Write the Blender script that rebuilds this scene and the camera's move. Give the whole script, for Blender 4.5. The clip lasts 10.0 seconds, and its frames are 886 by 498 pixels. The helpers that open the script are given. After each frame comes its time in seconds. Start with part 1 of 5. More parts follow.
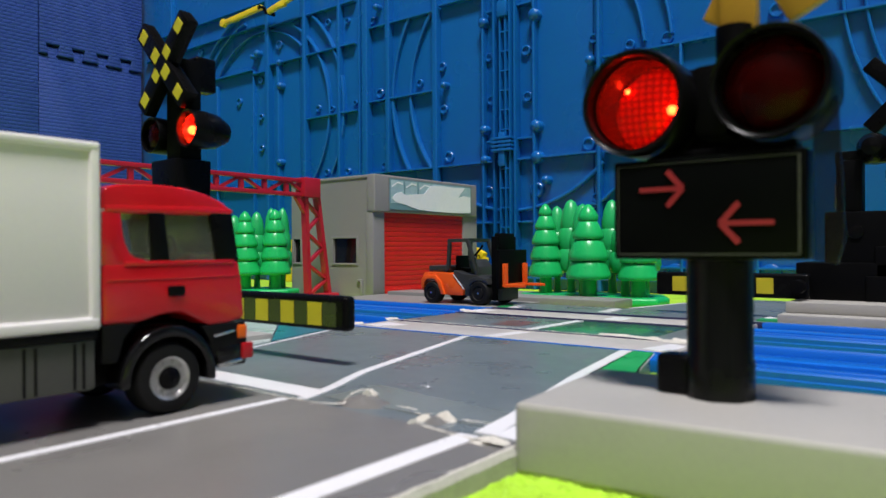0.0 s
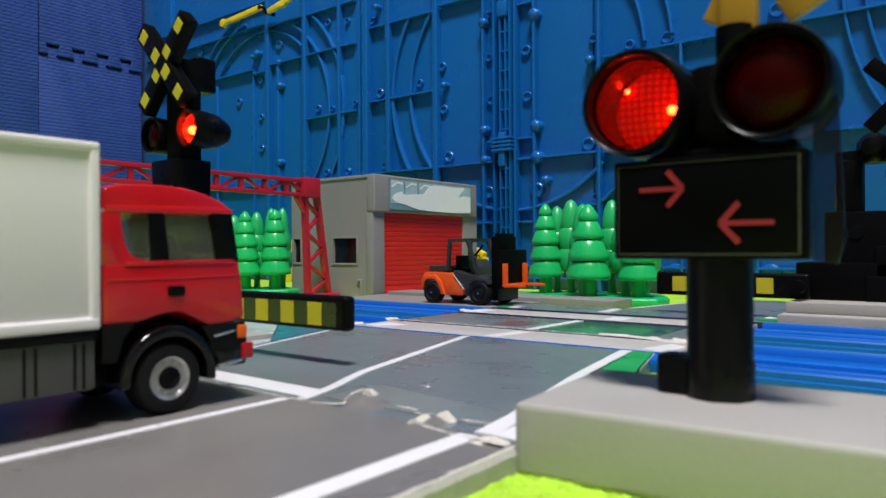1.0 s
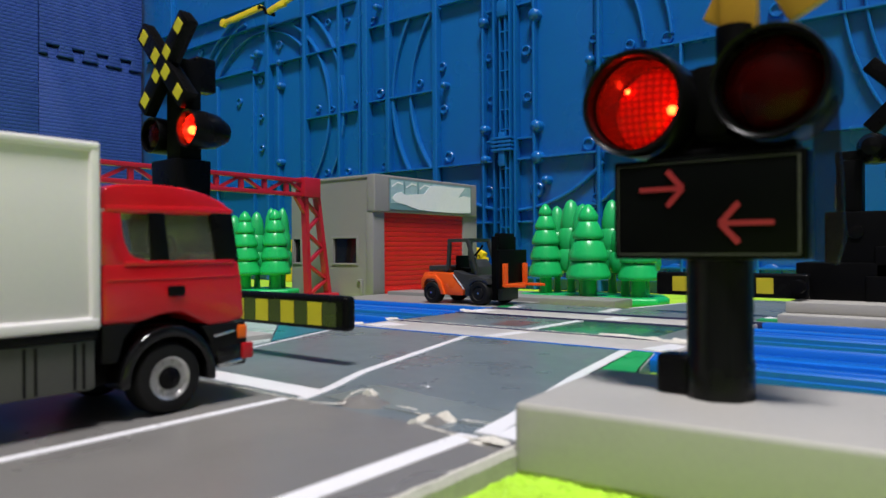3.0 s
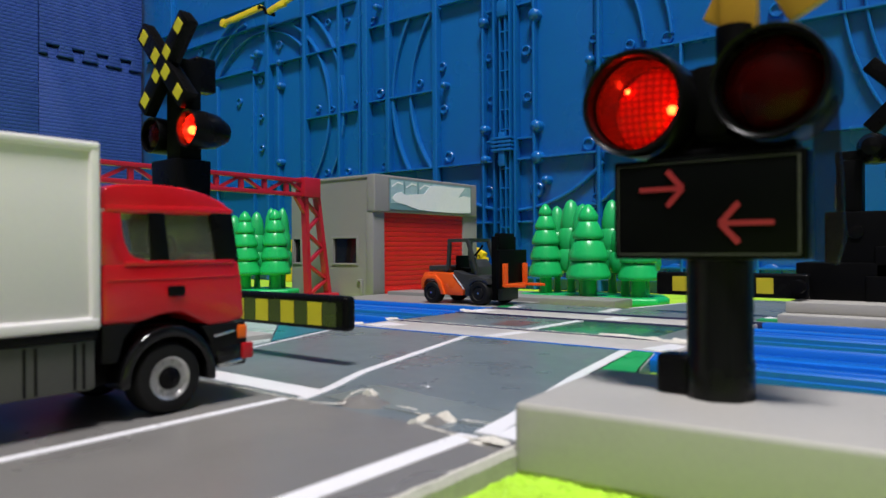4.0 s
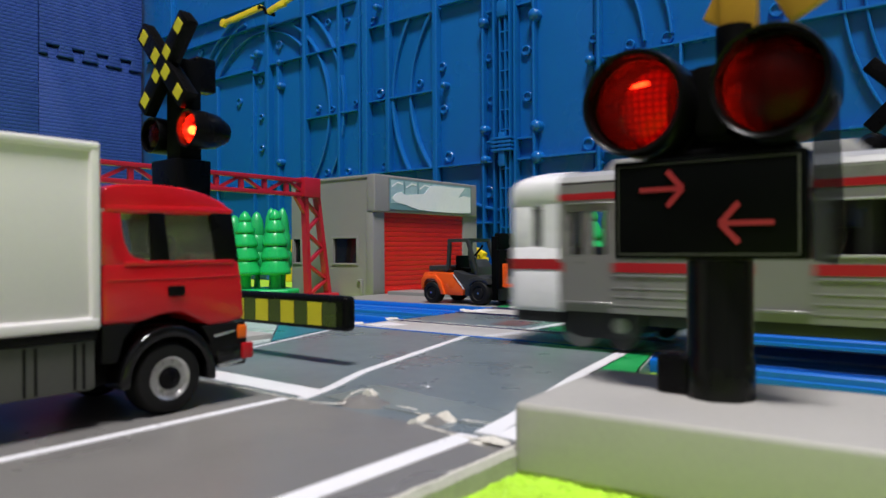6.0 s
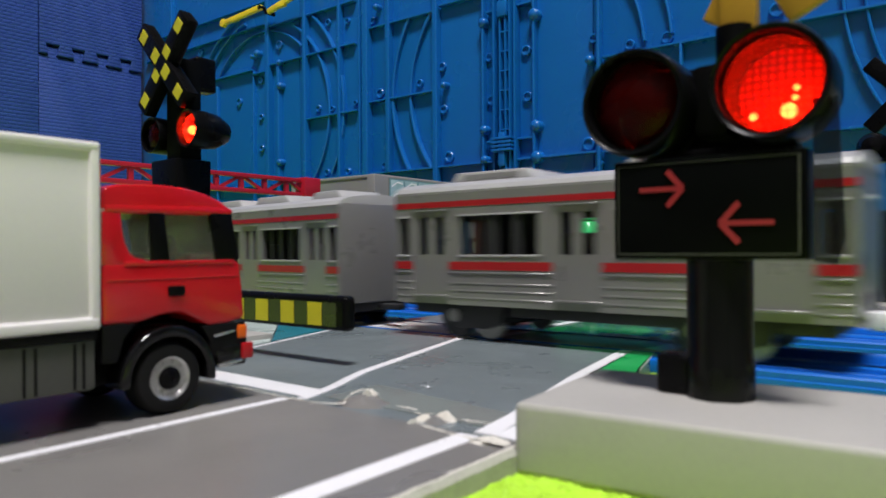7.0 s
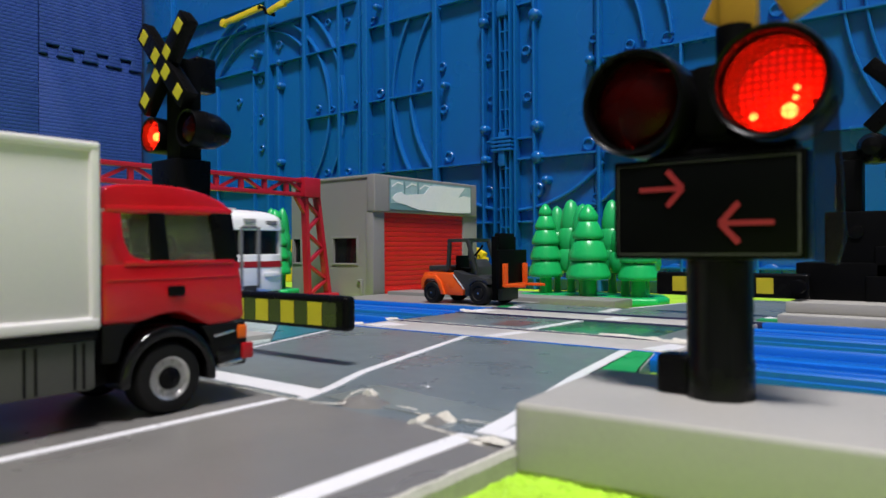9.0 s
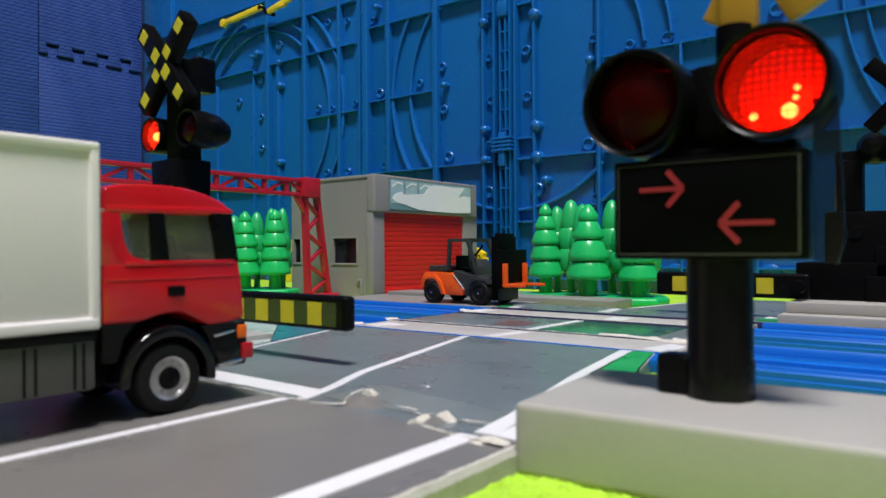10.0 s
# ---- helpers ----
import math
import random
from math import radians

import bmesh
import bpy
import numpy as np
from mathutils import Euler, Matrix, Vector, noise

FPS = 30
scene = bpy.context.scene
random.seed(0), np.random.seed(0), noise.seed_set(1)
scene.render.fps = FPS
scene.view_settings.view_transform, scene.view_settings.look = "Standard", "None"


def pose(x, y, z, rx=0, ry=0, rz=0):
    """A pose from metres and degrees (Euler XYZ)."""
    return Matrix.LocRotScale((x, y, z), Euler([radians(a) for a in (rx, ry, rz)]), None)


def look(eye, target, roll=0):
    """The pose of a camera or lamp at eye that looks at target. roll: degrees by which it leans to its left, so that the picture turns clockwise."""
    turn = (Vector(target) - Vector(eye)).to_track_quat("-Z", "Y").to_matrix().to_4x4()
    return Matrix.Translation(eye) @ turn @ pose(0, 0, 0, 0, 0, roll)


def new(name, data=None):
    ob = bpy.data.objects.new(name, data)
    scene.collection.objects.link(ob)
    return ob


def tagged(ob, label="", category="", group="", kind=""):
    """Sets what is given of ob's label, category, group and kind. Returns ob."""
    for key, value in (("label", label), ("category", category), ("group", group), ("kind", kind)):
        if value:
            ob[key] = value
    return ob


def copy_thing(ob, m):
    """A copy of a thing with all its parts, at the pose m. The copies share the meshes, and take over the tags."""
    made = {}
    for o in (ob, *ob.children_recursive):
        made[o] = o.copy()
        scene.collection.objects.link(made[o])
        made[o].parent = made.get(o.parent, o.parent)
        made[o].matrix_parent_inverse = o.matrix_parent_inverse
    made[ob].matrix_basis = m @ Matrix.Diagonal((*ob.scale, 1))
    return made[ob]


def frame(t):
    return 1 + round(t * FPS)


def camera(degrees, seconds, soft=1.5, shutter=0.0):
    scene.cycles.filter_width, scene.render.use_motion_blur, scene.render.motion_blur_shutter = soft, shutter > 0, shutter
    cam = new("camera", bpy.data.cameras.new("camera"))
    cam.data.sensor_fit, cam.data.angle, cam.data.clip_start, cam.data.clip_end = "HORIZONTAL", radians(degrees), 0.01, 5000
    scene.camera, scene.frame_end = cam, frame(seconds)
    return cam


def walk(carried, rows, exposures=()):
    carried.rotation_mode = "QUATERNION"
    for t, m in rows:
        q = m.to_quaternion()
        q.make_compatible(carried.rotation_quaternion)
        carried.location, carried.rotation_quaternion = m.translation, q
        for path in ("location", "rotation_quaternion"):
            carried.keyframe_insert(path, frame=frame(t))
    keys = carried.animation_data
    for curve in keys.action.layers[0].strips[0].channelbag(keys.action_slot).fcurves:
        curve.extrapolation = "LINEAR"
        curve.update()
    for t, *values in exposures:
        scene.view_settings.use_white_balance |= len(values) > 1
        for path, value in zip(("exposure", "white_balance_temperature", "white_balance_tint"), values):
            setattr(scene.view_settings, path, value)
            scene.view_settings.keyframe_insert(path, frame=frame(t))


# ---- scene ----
# ---- camera ----
# One fixed shot from a small camera that stands 25 mm above the toy road.
# Axes: x along the toy railway, y across it and away from the camera.
cam = camera(65.0, 10.0, 1.5, 0.5)
EYE = (0.0, 0.0, 0.025)
VIEW = look(EYE, (-0.61566, 0.78801, 0.025), -0.35)
cam.data.dof.use_dof = True
cam.data.dof.focus_distance = 0.35
cam.data.dof.aperture_fstop = 42.0
walk(cam, [(0.0, VIEW), (10.0, VIEW)])

# ---- light ----
world = bpy.data.worlds.new("room_air")
world.use_nodes = True
world.node_tree.nodes["Background"].inputs[0].default_value = (0.75, 0.85, 1.0, 1)
world.node_tree.nodes["Background"].inputs[1].default_value = 0.04
scene.world = world
scene.view_settings.exposure = 0.0


def ceiling_light(x, y, sx, sy, watts):
    data = bpy.data.lights.new("ceiling_lamp_light", "AREA")
    data.shape, data.size, data.size_y, data.energy = "RECTANGLE", sx, sy, watts
    data.color = (1.0, 0.963, 0.985)
    ob = new("ceiling_lamp_light", data)
    ob.matrix_world = look((x, y, 2.255), (x, y, 0))
    return ob


ceiling_light(0.42, -0.45, 0.7, 0.34, 84)

# ---- helpers of this scene ----
MM = 0.001
R = random.Random(7)


def nodes_of(name):
    m = bpy.data.materials.new(name)
    m.use_nodes = True
    nt = m.node_tree
    return m, nt, nt.nodes["Principled BSDF"]


def set_in(node, **kw):
    for k, v in kw.items():
        node.inputs[k.replace("_", " ")].default_value = v


def material(name, color, rough=0.4, metal=0.0, grain=900.0, vary=0.12, bump=0.03, stain=0.0, stain_color=None,
             stain_scale=60.0, coat=0.0, gloss_vary=0.15, spec=0.5):
    """Plastic, paint, paper, metal: colour with fine grain, broad blotches, uneven gloss and fine relief."""
    m, nt, p = nodes_of(name)
    N, L = nt.nodes, nt.links
    tc = N.new("ShaderNodeTexCoord")
    fine = N.new("ShaderNodeTexNoise")
    set_in(fine, Scale=grain, Detail=5.0, Roughness=0.6)
    broad = N.new("ShaderNodeTexNoise")
    set_in(broad, Scale=stain_scale, Detail=4.0, Roughness=0.6)
    for n in (fine, broad):
        L.new(tc.outputs["Object"], n.inputs["Vector"])
    ramp = N.new("ShaderNodeMapRange")
    set_in(ramp, From_Min=0.3, From_Max=0.7, To_Min=1 - vary, To_Max=1 + vary)
    mul = N.new("ShaderNodeMath")
    mul.operation = "MULTIPLY_ADD"
    mul.inputs[1].default_value, mul.inputs[2].default_value = 0.6, 0.0
    add = N.new("ShaderNodeMath")
    add.operation = "MULTIPLY_ADD"
    add.inputs[1].default_value = 0.4
    L.new(broad.outputs["Fac"], mul.inputs[0])
    L.new(fine.outputs["Fac"], add.inputs[0])
    L.new(mul.outputs[0], add.inputs[2])
    L.new(add.outputs[0], ramp.inputs["Value"])
    scale = N.new("ShaderNodeVectorMath")
    scale.operation = "SCALE"
    scale.inputs[0].default_value = color[:3]
    L.new(ramp.outputs[0], scale.inputs["Scale"])
    last = scale.outputs[0]
    if stain:
        edge = N.new("ShaderNodeMapRange")
        set_in(edge, From_Min=0.5, From_Max=0.68, To_Min=0.0, To_Max=stain)
        L.new(broad.outputs["Fac"], edge.inputs["Value"])
        mix = N.new("ShaderNodeMix")
        mix.data_type = "RGBA"
        L.new(edge.outputs[0], mix.inputs[0])
        L.new(last, mix.inputs[6])
        mix.inputs[7].default_value = (*(stain_color or [c * 0.6 for c in color]), 1)
        last = mix.outputs[2]
    L.new(last, p.inputs["Base Color"])
    rr = N.new("ShaderNodeMapRange")
    set_in(rr, From_Min=0.3, From_Max=0.7, To_Min=max(0.02, rough * (1 - gloss_vary)), To_Max=min(1, rough * (1 + gloss_vary)))
    L.new(broad.outputs["Fac"], rr.inputs["Value"])
    L.new(rr.outputs[0], p.inputs["Roughness"])
    set_in(p, Metallic=metal)
    p.inputs["Specular IOR Level"].default_value = spec
    p.inputs["Coat Weight"].default_value = coat
    p.inputs["Coat Roughness"].default_value = 0.08
    if bump:
        b = N.new("ShaderNodeBump")
        set_in(b, Strength=bump, Distance=0.0004)
        L.new(fine.outputs["Fac"], b.inputs["Height"])
        L.new(b.outputs[0], p.inputs["Normal"])
    return m


def glowing(name, color, strength, base=None):
    m, nt, p = nodes_of(name)
    set_in(p, Base_Color=(*(base or color), 1), Roughness=0.4)
    p.inputs["Emission Color"].default_value = (*color, 1)
    p.inputs["Emission Strength"].default_value = strength
    return m


def glass(name, tint, rough=0.05, grid=0.0, milky=0.0, index=1.45, reflect_color=None, reflect_part=0.0):
    """A thin pane: tinted see-through with a glossy skin; grid: fine moulded ribs, ribs a metre."""
    m, nt, p = nodes_of(name)
    N, L = nt.nodes, nt.links
    clear = N.new("ShaderNodeBsdfTransparent")
    clear.inputs[0].default_value = (*tint, 1)
    shine = N.new("ShaderNodeBsdfGlossy")
    set_in(shine, Roughness=rough)
    mix = N.new("ShaderNodeMixShader")
    fres = N.new("ShaderNodeFresnel")
    fres.inputs[0].default_value = index
    L.new(fres.outputs[0], mix.inputs[0])
    body = clear.outputs[0]
    if milky:
        haze = N.new("ShaderNodeBsdfTranslucent")
        haze.inputs[0].default_value = (*tint, 1)
        part_haze = N.new("ShaderNodeMixShader")
        part_haze.inputs[0].default_value = milky
        L.new(clear.outputs[0], part_haze.inputs[1])
        L.new(haze.outputs[0], part_haze.inputs[2])
        skin = N.new("ShaderNodeBsdfDiffuse")
        skin.inputs[0].default_value = (tint[0] * 0.5, tint[1] * 0.3, tint[2] * 0.3, 1)
        coat_mix = N.new("ShaderNodeMixShader")
        coat_mix.inputs[0].default_value = 0.055
        L.new(part_haze.outputs[0], coat_mix.inputs[1])
        L.new(skin.outputs[0], coat_mix.inputs[2])
        body = coat_mix.outputs[0]
    # a flat diffuse colour stands in for what the pane would reflect
    if reflect_part:
        dull = N.new("ShaderNodeBsdfDiffuse")
        dull.inputs[0].default_value = (*reflect_color, 1)
        with_dull = N.new("ShaderNodeMixShader")
        with_dull.inputs[0].default_value = reflect_part
        L.new(body, with_dull.inputs[1])
        L.new(dull.outputs[0], with_dull.inputs[2])
        body = with_dull.outputs[0]
    L.new(body, mix.inputs[1])
    L.new(shine.outputs[0], mix.inputs[2])
    L.new(mix.outputs[0], N["Material Output"].inputs[0])
    if grid:
        tc = N.new("ShaderNodeTexCoord")
        waves = []
        for axis in ("X", "Z"):
            w = N.new("ShaderNodeTexWave")
            w.wave_type, w.bands_direction = "BANDS", axis
            set_in(w, Scale=grid / 20.0, Distortion=0.4)
            L.new(tc.outputs["Object"], w.inputs["Vector"])
            waves.append(w)
        low = N.new("ShaderNodeMath")
        low.operation = "MULTIPLY"
        L.new(waves[0].outputs["Fac"], low.inputs[0])
        L.new(waves[1].outputs["Fac"], low.inputs[1])
        r = N.new("ShaderNodeMapRange")
        set_in(r, From_Min=0.0, From_Max=0.5, To_Min=0.55, To_Max=1.0)
        L.new(low.outputs[0], r.inputs["Value"])
        sc = N.new("ShaderNodeVectorMath")
        sc.operation = "SCALE"
        sc.inputs[0].default_value = tint
        L.new(r.outputs[0], sc.inputs["Scale"])
        L.new(sc.outputs[0], clear.inputs[0])
        if milky:
            L.new(sc.outputs[0], haze.inputs[0])
    return m


def add_box(bm, x0, x1, y0, y1, z0, z1, bevel=0.0, seg=2, mat=0):
    """A box in millimetres with rounded edges."""
    t = bmesh.new()
    bmesh.ops.create_cube(t, size=1)
    for v in t.verts:
        v.co = Vector(((x0 + x1) / 2 + v.co.x * (x1 - x0), (y0 + y1) / 2 + v.co.y * (y1 - y0), (z0 + z1) / 2 + v.co.z * (z1 - z0)))
    if bevel:
        bmesh.ops.bevel(t, geom=t.edges[:], offset=bevel, segments=seg, profile=0.6, affect="EDGES", clamp_overlap=True)
    return merge(bm, t, mat)


def merge(bm, t, mat=0, m=None):
    if m is not None:
        t.transform(m)
    for f in t.faces:
        f.material_index = mat
    me = bpy.data.meshes.new("tmp")
    t.to_mesh(me)
    t.free()
    bm.from_mesh(me)
    bpy.data.meshes.remove(me)
    return bm


AXES = {"x": Matrix.Rotation(radians(90), 4, "Y"), "y": Matrix.Rotation(radians(-90), 4, "X"), "z": Matrix.Identity(4)}


def add_cyl(bm, c, r, length, axis="z", seg=28, r2=None, bevel=0.0, mat=0):
    """A cylinder or cone centred at c along an axis."""
    t = bmesh.new()
    bmesh.ops.create_cone(t, cap_ends=True, segments=seg, radius1=r, radius2=r if r2 is None else r2, depth=length)
    if bevel:
        rims = [e for e in t.edges if len(e.link_faces) == 2 and min(len(f.verts) for f in e.link_faces) != max(len(f.verts) for f in e.link_faces)]
        bmesh.ops.bevel(t, geom=rims, offset=bevel, segments=2, profile=0.6, affect="EDGES", clamp_overlap=True)
    return merge(bm, t, mat, Matrix.Translation(c) @ AXES[axis])


def add_lathe(bm, profile, c=(0, 0, 0), axis="z", seg=32, mat=0, a0=0.0, a1=360.0):
    """Turns a profile of (radius, height) round an axis."""
    t = bmesh.new()
    full = abs(a1 - a0 - 360) < 1e-6
    n = seg if full else seg + 1
    rings = []
    for r, z in profile:
        if r < 1e-6:
            rings.append([t.verts.new((0, 0, z))] * n)
        else:
            rings.append([t.verts.new((r * math.cos(radians(a0 + (a1 - a0) * i / seg)), r * math.sin(radians(a0 + (a1 - a0) * i / seg)), z)) for i in range(n)])
    for a, b in zip(rings, rings[1:]):
        for i in range(seg):
            j = (i + 1) % n
            vs = []
            for v in (a[i], a[j], b[j], b[i]):
                if v not in vs:
                    vs.append(v)
            if len(vs) > 2:
                t.faces.new(vs)
    bmesh.ops.recalc_face_normals(t, faces=t.faces[:])
    return merge(bm, t, mat, Matrix.Translation(c) @ AXES[axis])


def add_prism(bm, pts, lo, hi, plane="xy", bevel=0.0, mat=0, m=None, seg=2):
    """An outline pushed through from lo to hi; plane names the outline's two axes."""
    t = bmesh.new()
    put = {"xy": lambda u, v, w: (u, v, w), "yz": lambda u, v, w: (w, u, v), "xz": lambda u, v, w: (u, w, v)}[plane]
    a = [t.verts.new(put(u, v, lo)) for u, v in pts]
    b = [t.verts.new(put(u, v, hi)) for u, v in pts]
    t.faces.new(a)
    t.faces.new(b)
    for i in range(len(pts)):
        j = (i + 1) % len(pts)
        t.faces.new((a[i], a[j], b[j], b[i]))
    bmesh.ops.recalc_face_normals(t, faces=t.faces[:])
    if bevel:
        bmesh.ops.bevel(t, geom=t.edges[:], offset=bevel, segments=seg, profile=0.6, affect="EDGES", clamp_overlap=True)
    return merge(bm, t, mat, m)


def add_bar(bm, p, q, w, h=None, mat=0, bevel=0.0, up=(0, 0, 1)):
    """A straight square bar from p to q."""
    p, q = Vector(p), Vector(q)
    d = q - p
    z = d.normalized()
    s = z.cross(Vector(up))
    if s.length < 1e-4:
        s = z.cross(Vector((0, 1, 0)))
    s.normalize()
    u = s.cross(z)
    m = Matrix((s, u, z)).transposed().to_4x4()
    m.translation = p
    t = bmesh.new()
    hw, hh = w / 2, (h or w) / 2
    add_box(t, -hw, hw, -hh, hh, 0, d.length, bevel)
    return merge(bm, t, mat, m)


def add_sweep(bm, pts, profile, closed=True, mat=0, smooth_up=(0, 0, 1)):
    """Carries a cross-section (sideways, up) along a path."""
    t = bmesh.new()
    rings = []
    pts = [Vector(p) for p in pts]
    for i, p in enumerate(pts):
        d = (pts[min(i + 1, len(pts) - 1)] - pts[max(i - 1, 0)]).normalized()
        s = d.cross(Vector(smooth_up)).normalized()
        u = s.cross(d)
        rings.append([t.verts.new(p + s * a + u * b) for a, b in profile])
    n = len(profile)
    for a, b in zip(rings, rings[1:]):
        for i in range(n if closed else n - 1):
            j = (i + 1) % n
            t.faces.new((a[i], a[j], b[j], b[i]))
    if closed:
        t.faces.new(rings[0])
        t.faces.new(rings[-1])
    bmesh.ops.recalc_face_normals(t, faces=t.faces[:])
    return merge(bm, t, mat)


def ring_profile(r, n=8):
    return [(r * math.cos(2 * math.pi * i / n), r * math.sin(2 * math.pi * i / n)) for i in range(n)]


def to_mesh(name, bm, mats, angle=38):
    bmesh.ops.remove_doubles(bm, verts=bm.verts[:], dist=1e-4)
    for v in bm.verts:
        v.co *= MM
    bm.normal_update()
    for f in bm.faces:
        f.smooth = True
    for e in bm.edges:
        e.smooth = len(e.link_faces) == 2 and e.calc_face_angle(0) < radians(angle)
    me = bpy.data.meshes.new(name)
    bm.to_mesh(me)
    bm.free()
    for m in mats if isinstance(mats, (list, tuple)) else [mats]:
        me.materials.append(m)
    return me


def part(name, bm, mats, parent, label="", at=None):
    """One mesh object under a thing or a part."""
    ob = new(name, to_mesh(name, bm, mats))
    ob.parent = parent
    if at:
        ob.location = [c * MM for c in at]
    return tagged(ob, label)


def thing(name, x, y, z, rz, label, category, group="", kind=""):
    """A thing: an Empty at its base, in millimetres."""
    ob = new(name)
    ob.empty_display_size = 0.01
    ob.matrix_basis = pose(x * MM, y * MM, z * MM, 0, 0, rz)
    return tagged(ob, label, category, group, kind)


def solid(name, bm, mats, label, category="", kind="structure", at=(0, 0, 0)):
    ob = new(name, to_mesh(name, bm, mats))
    ob.location = [c * MM for c in at]
    return tagged(ob, label, category, "", kind)


def B():
    return bmesh.new()


def box(*a, **k):
    return add_box(B(), *a, **k)


# ---- materials ----
M_LIME = material("lime_foam", (0.37, 0.65, 0.03), 0.75, grain=500, vary=0.2, bump=0.5, stain_scale=120)
M_WALLBLUE = material("blue_moulded_plastic", (0.005, 0.124, 0.425), 0.27, grain=700, vary=0.10, bump=0.05, stain=0.35, stain_color=(0.004, 0.092, 0.33), stain_scale=9)
M_RAIL = material("bright_blue_rail_plastic", (0.004, 0.122, 0.53), 0.34, grain=900, vary=0.08, bump=0.04, spec=0.3)
M_ROAD = material("grey_printed_board", (0.138, 0.166, 0.176), 0.32, grain=1500, vary=0.10, bump=0.04, stain=0.3, stain_color=(0.17, 0.195, 0.20), stain_scale=35, gloss_vary=0.4, spec=0.36)
M_ROADNEAR = material("warm_grey_printed_board", (0.168, 0.163, 0.155), 0.34, grain=1500, vary=0.10, bump=0.04, stain=0.35, stain_color=(0.19, 0.18, 0.165), stain_scale=26, gloss_vary=0.4, spec=0.32)
M_LINE = material("white_printed_line", (0.78, 0.78, 0.80), 0.3, grain=1500, vary=0.05, bump=0.03)
M_PAPER = material("torn_white_paper", (0.58, 0.56, 0.50), 0.8, grain=1200, vary=0.15, bump=0.3, stain=0.4, stain_color=(0.45, 0.42, 0.34), stain_scale=150)
M_CARD = material("grey_card_edge", (0.38, 0.38, 0.33), 0.85, grain=1500, vary=0.2, bump=0.3)
M_PAD = material("pale_grey_pad_plastic", (0.45, 0.43, 0.41), 0.45, grain=900, vary=0.10, bump=0.06, stain=0.5, stain_color=(0.34, 0.33, 0.31), stain_scale=70)
M_GROOVE = material("dark_navy_groove", (0.02, 0.02, 0.07), 0.5)
M_GREENPRINT = material("green_printed_board", (0.015, 0.30, 0.075), 0.3, grain=1200, vary=0.15, stain=0.4, stain_color=(0.06, 0.42, 0.15), stain_scale=90)
M_TEAL = material("teal_printed_board", (0.02, 0.17, 0.22), 0.3, grain=1200, vary=0.1)
M_PLINTH = material("grey_beige_base_plastic", (0.37, 0.36, 0.335), 0.5, grain=1100, vary=0.08, bump=0.03, stain=0.2, stain_color=(0.32, 0.31, 0.28), stain_scale=50)
M_BLACK = material("black_plastic", (0.0035, 0.0035, 0.004), 0.28, grain=1200, vary=0.2, bump=0.05, spec=0.10)
M_BLACKMATT = material("black_matt_plastic", (0.0030, 0.0030, 0.0034), 0.5, grain=1200, vary=0.2, bump=0.05, spec=0.05)
M_YELLOW = material("yellow_sticker", (0.55, 0.47, 0.02), 0.4, grain=1500, vary=0.1)
M_YELLOWPL = material("yellow_orange_plastic", (0.47, 0.25, 0.018), 0.4, grain=900, vary=0.08)
M_BRIGHTYELLOW = material("bright_yellow_plastic", (0.85, 0.62, 0.02), 0.35, grain=900, vary=0.06)
M_TRUCKRED = material("red_truck_paint", (0.56, 0.007, 0.014), 0.25, grain=1500, vary=0.08, bump=0.02, coat=0.25)
M_BOXWHITE = material("off_white_box_plastic", (0.77, 0.745, 0.745), 0.42, grain=1200, vary=0.03, bump=0.04, stain=0.15, stain_color=(0.70, 0.68, 0.67), stain_scale=40)
M_TYRE = material("black_tyre_rubber", (0.006, 0.006, 0.006), 0.6, grain=1800, vary=0.2, bump=0.15, spec=0.22)
M_SILVER = material("silver_wheel_paint", (0.55, 0.55, 0.54), 0.32, metal=0.8, grain=2000, vary=0.1)
M_CHASSIS = material("dark_grey_chassis_plastic", (0.006, 0.006, 0.0065), 0.4, spec=0.15, grain=1500, vary=0.15)
M_TANK = material("grey_side_box_plastic", (0.075, 0.077, 0.068), 0.45, grain=1500, vary=0.1)
M_ORANGELENS = material("orange_indicator_plastic", (0.75, 0.13, 0.01), 0.25)
M_REDLENS = material("red_marker_plastic", (0.4, 0.01, 0.015), 0.25)
M_CHROME = material("bright_step_metal", (0.75, 0.75, 0.75), 0.2, metal=1.0)
M_BUILD = material("grey_building_plastic", (0.262, 0.254, 0.254), 0.48, grain=1100, vary=0.06, bump=0.08, stain=0.2, stain_color=(0.22, 0.212, 0.205), stain_scale=40)
M_SHUTTER = material("red_shutter_plastic", (0.62, 0.018, 0.012), 0.35, grain=1100, vary=0.06)
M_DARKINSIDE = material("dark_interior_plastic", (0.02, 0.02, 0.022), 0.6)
M_GANTRY = material("crimson_gantry_plastic", (0.45, 0.012, 0.03), 0.35, grain=1200, vary=0.08)
M_TREE = material("glossy_green_tree_plastic", (0.012, 0.46, 0.12), 0.30, grain=900, vary=0.08, bump=0.03, spec=0.4)
M_TREEBACK = material("green_tree_plastic", (0.015, 0.42, 0.12), 0.35, grain=900, vary=0.08, bump=0.03)
M_ORANGE = material("orange_forklift_paint", (0.80, 0.10, 0.012), 0.28, grain=1500, vary=0.06)
M_FORKGREY = material("dark_grey_forklift_plastic", (0.028, 0.029, 0.028), 0.38, grain=1500, vary=0.1)
M_SLAB = material("grey_slab_plastic", (0.24, 0.24, 0.23), 0.45, grain=1000, vary=0.08, bump=0.1)
M_TRAIN = material("silver_grey_train_plastic", (0.255, 0.25, 0.245), 0.30, metal=0.35, grain=1500, vary=0.05, bump=0.03)
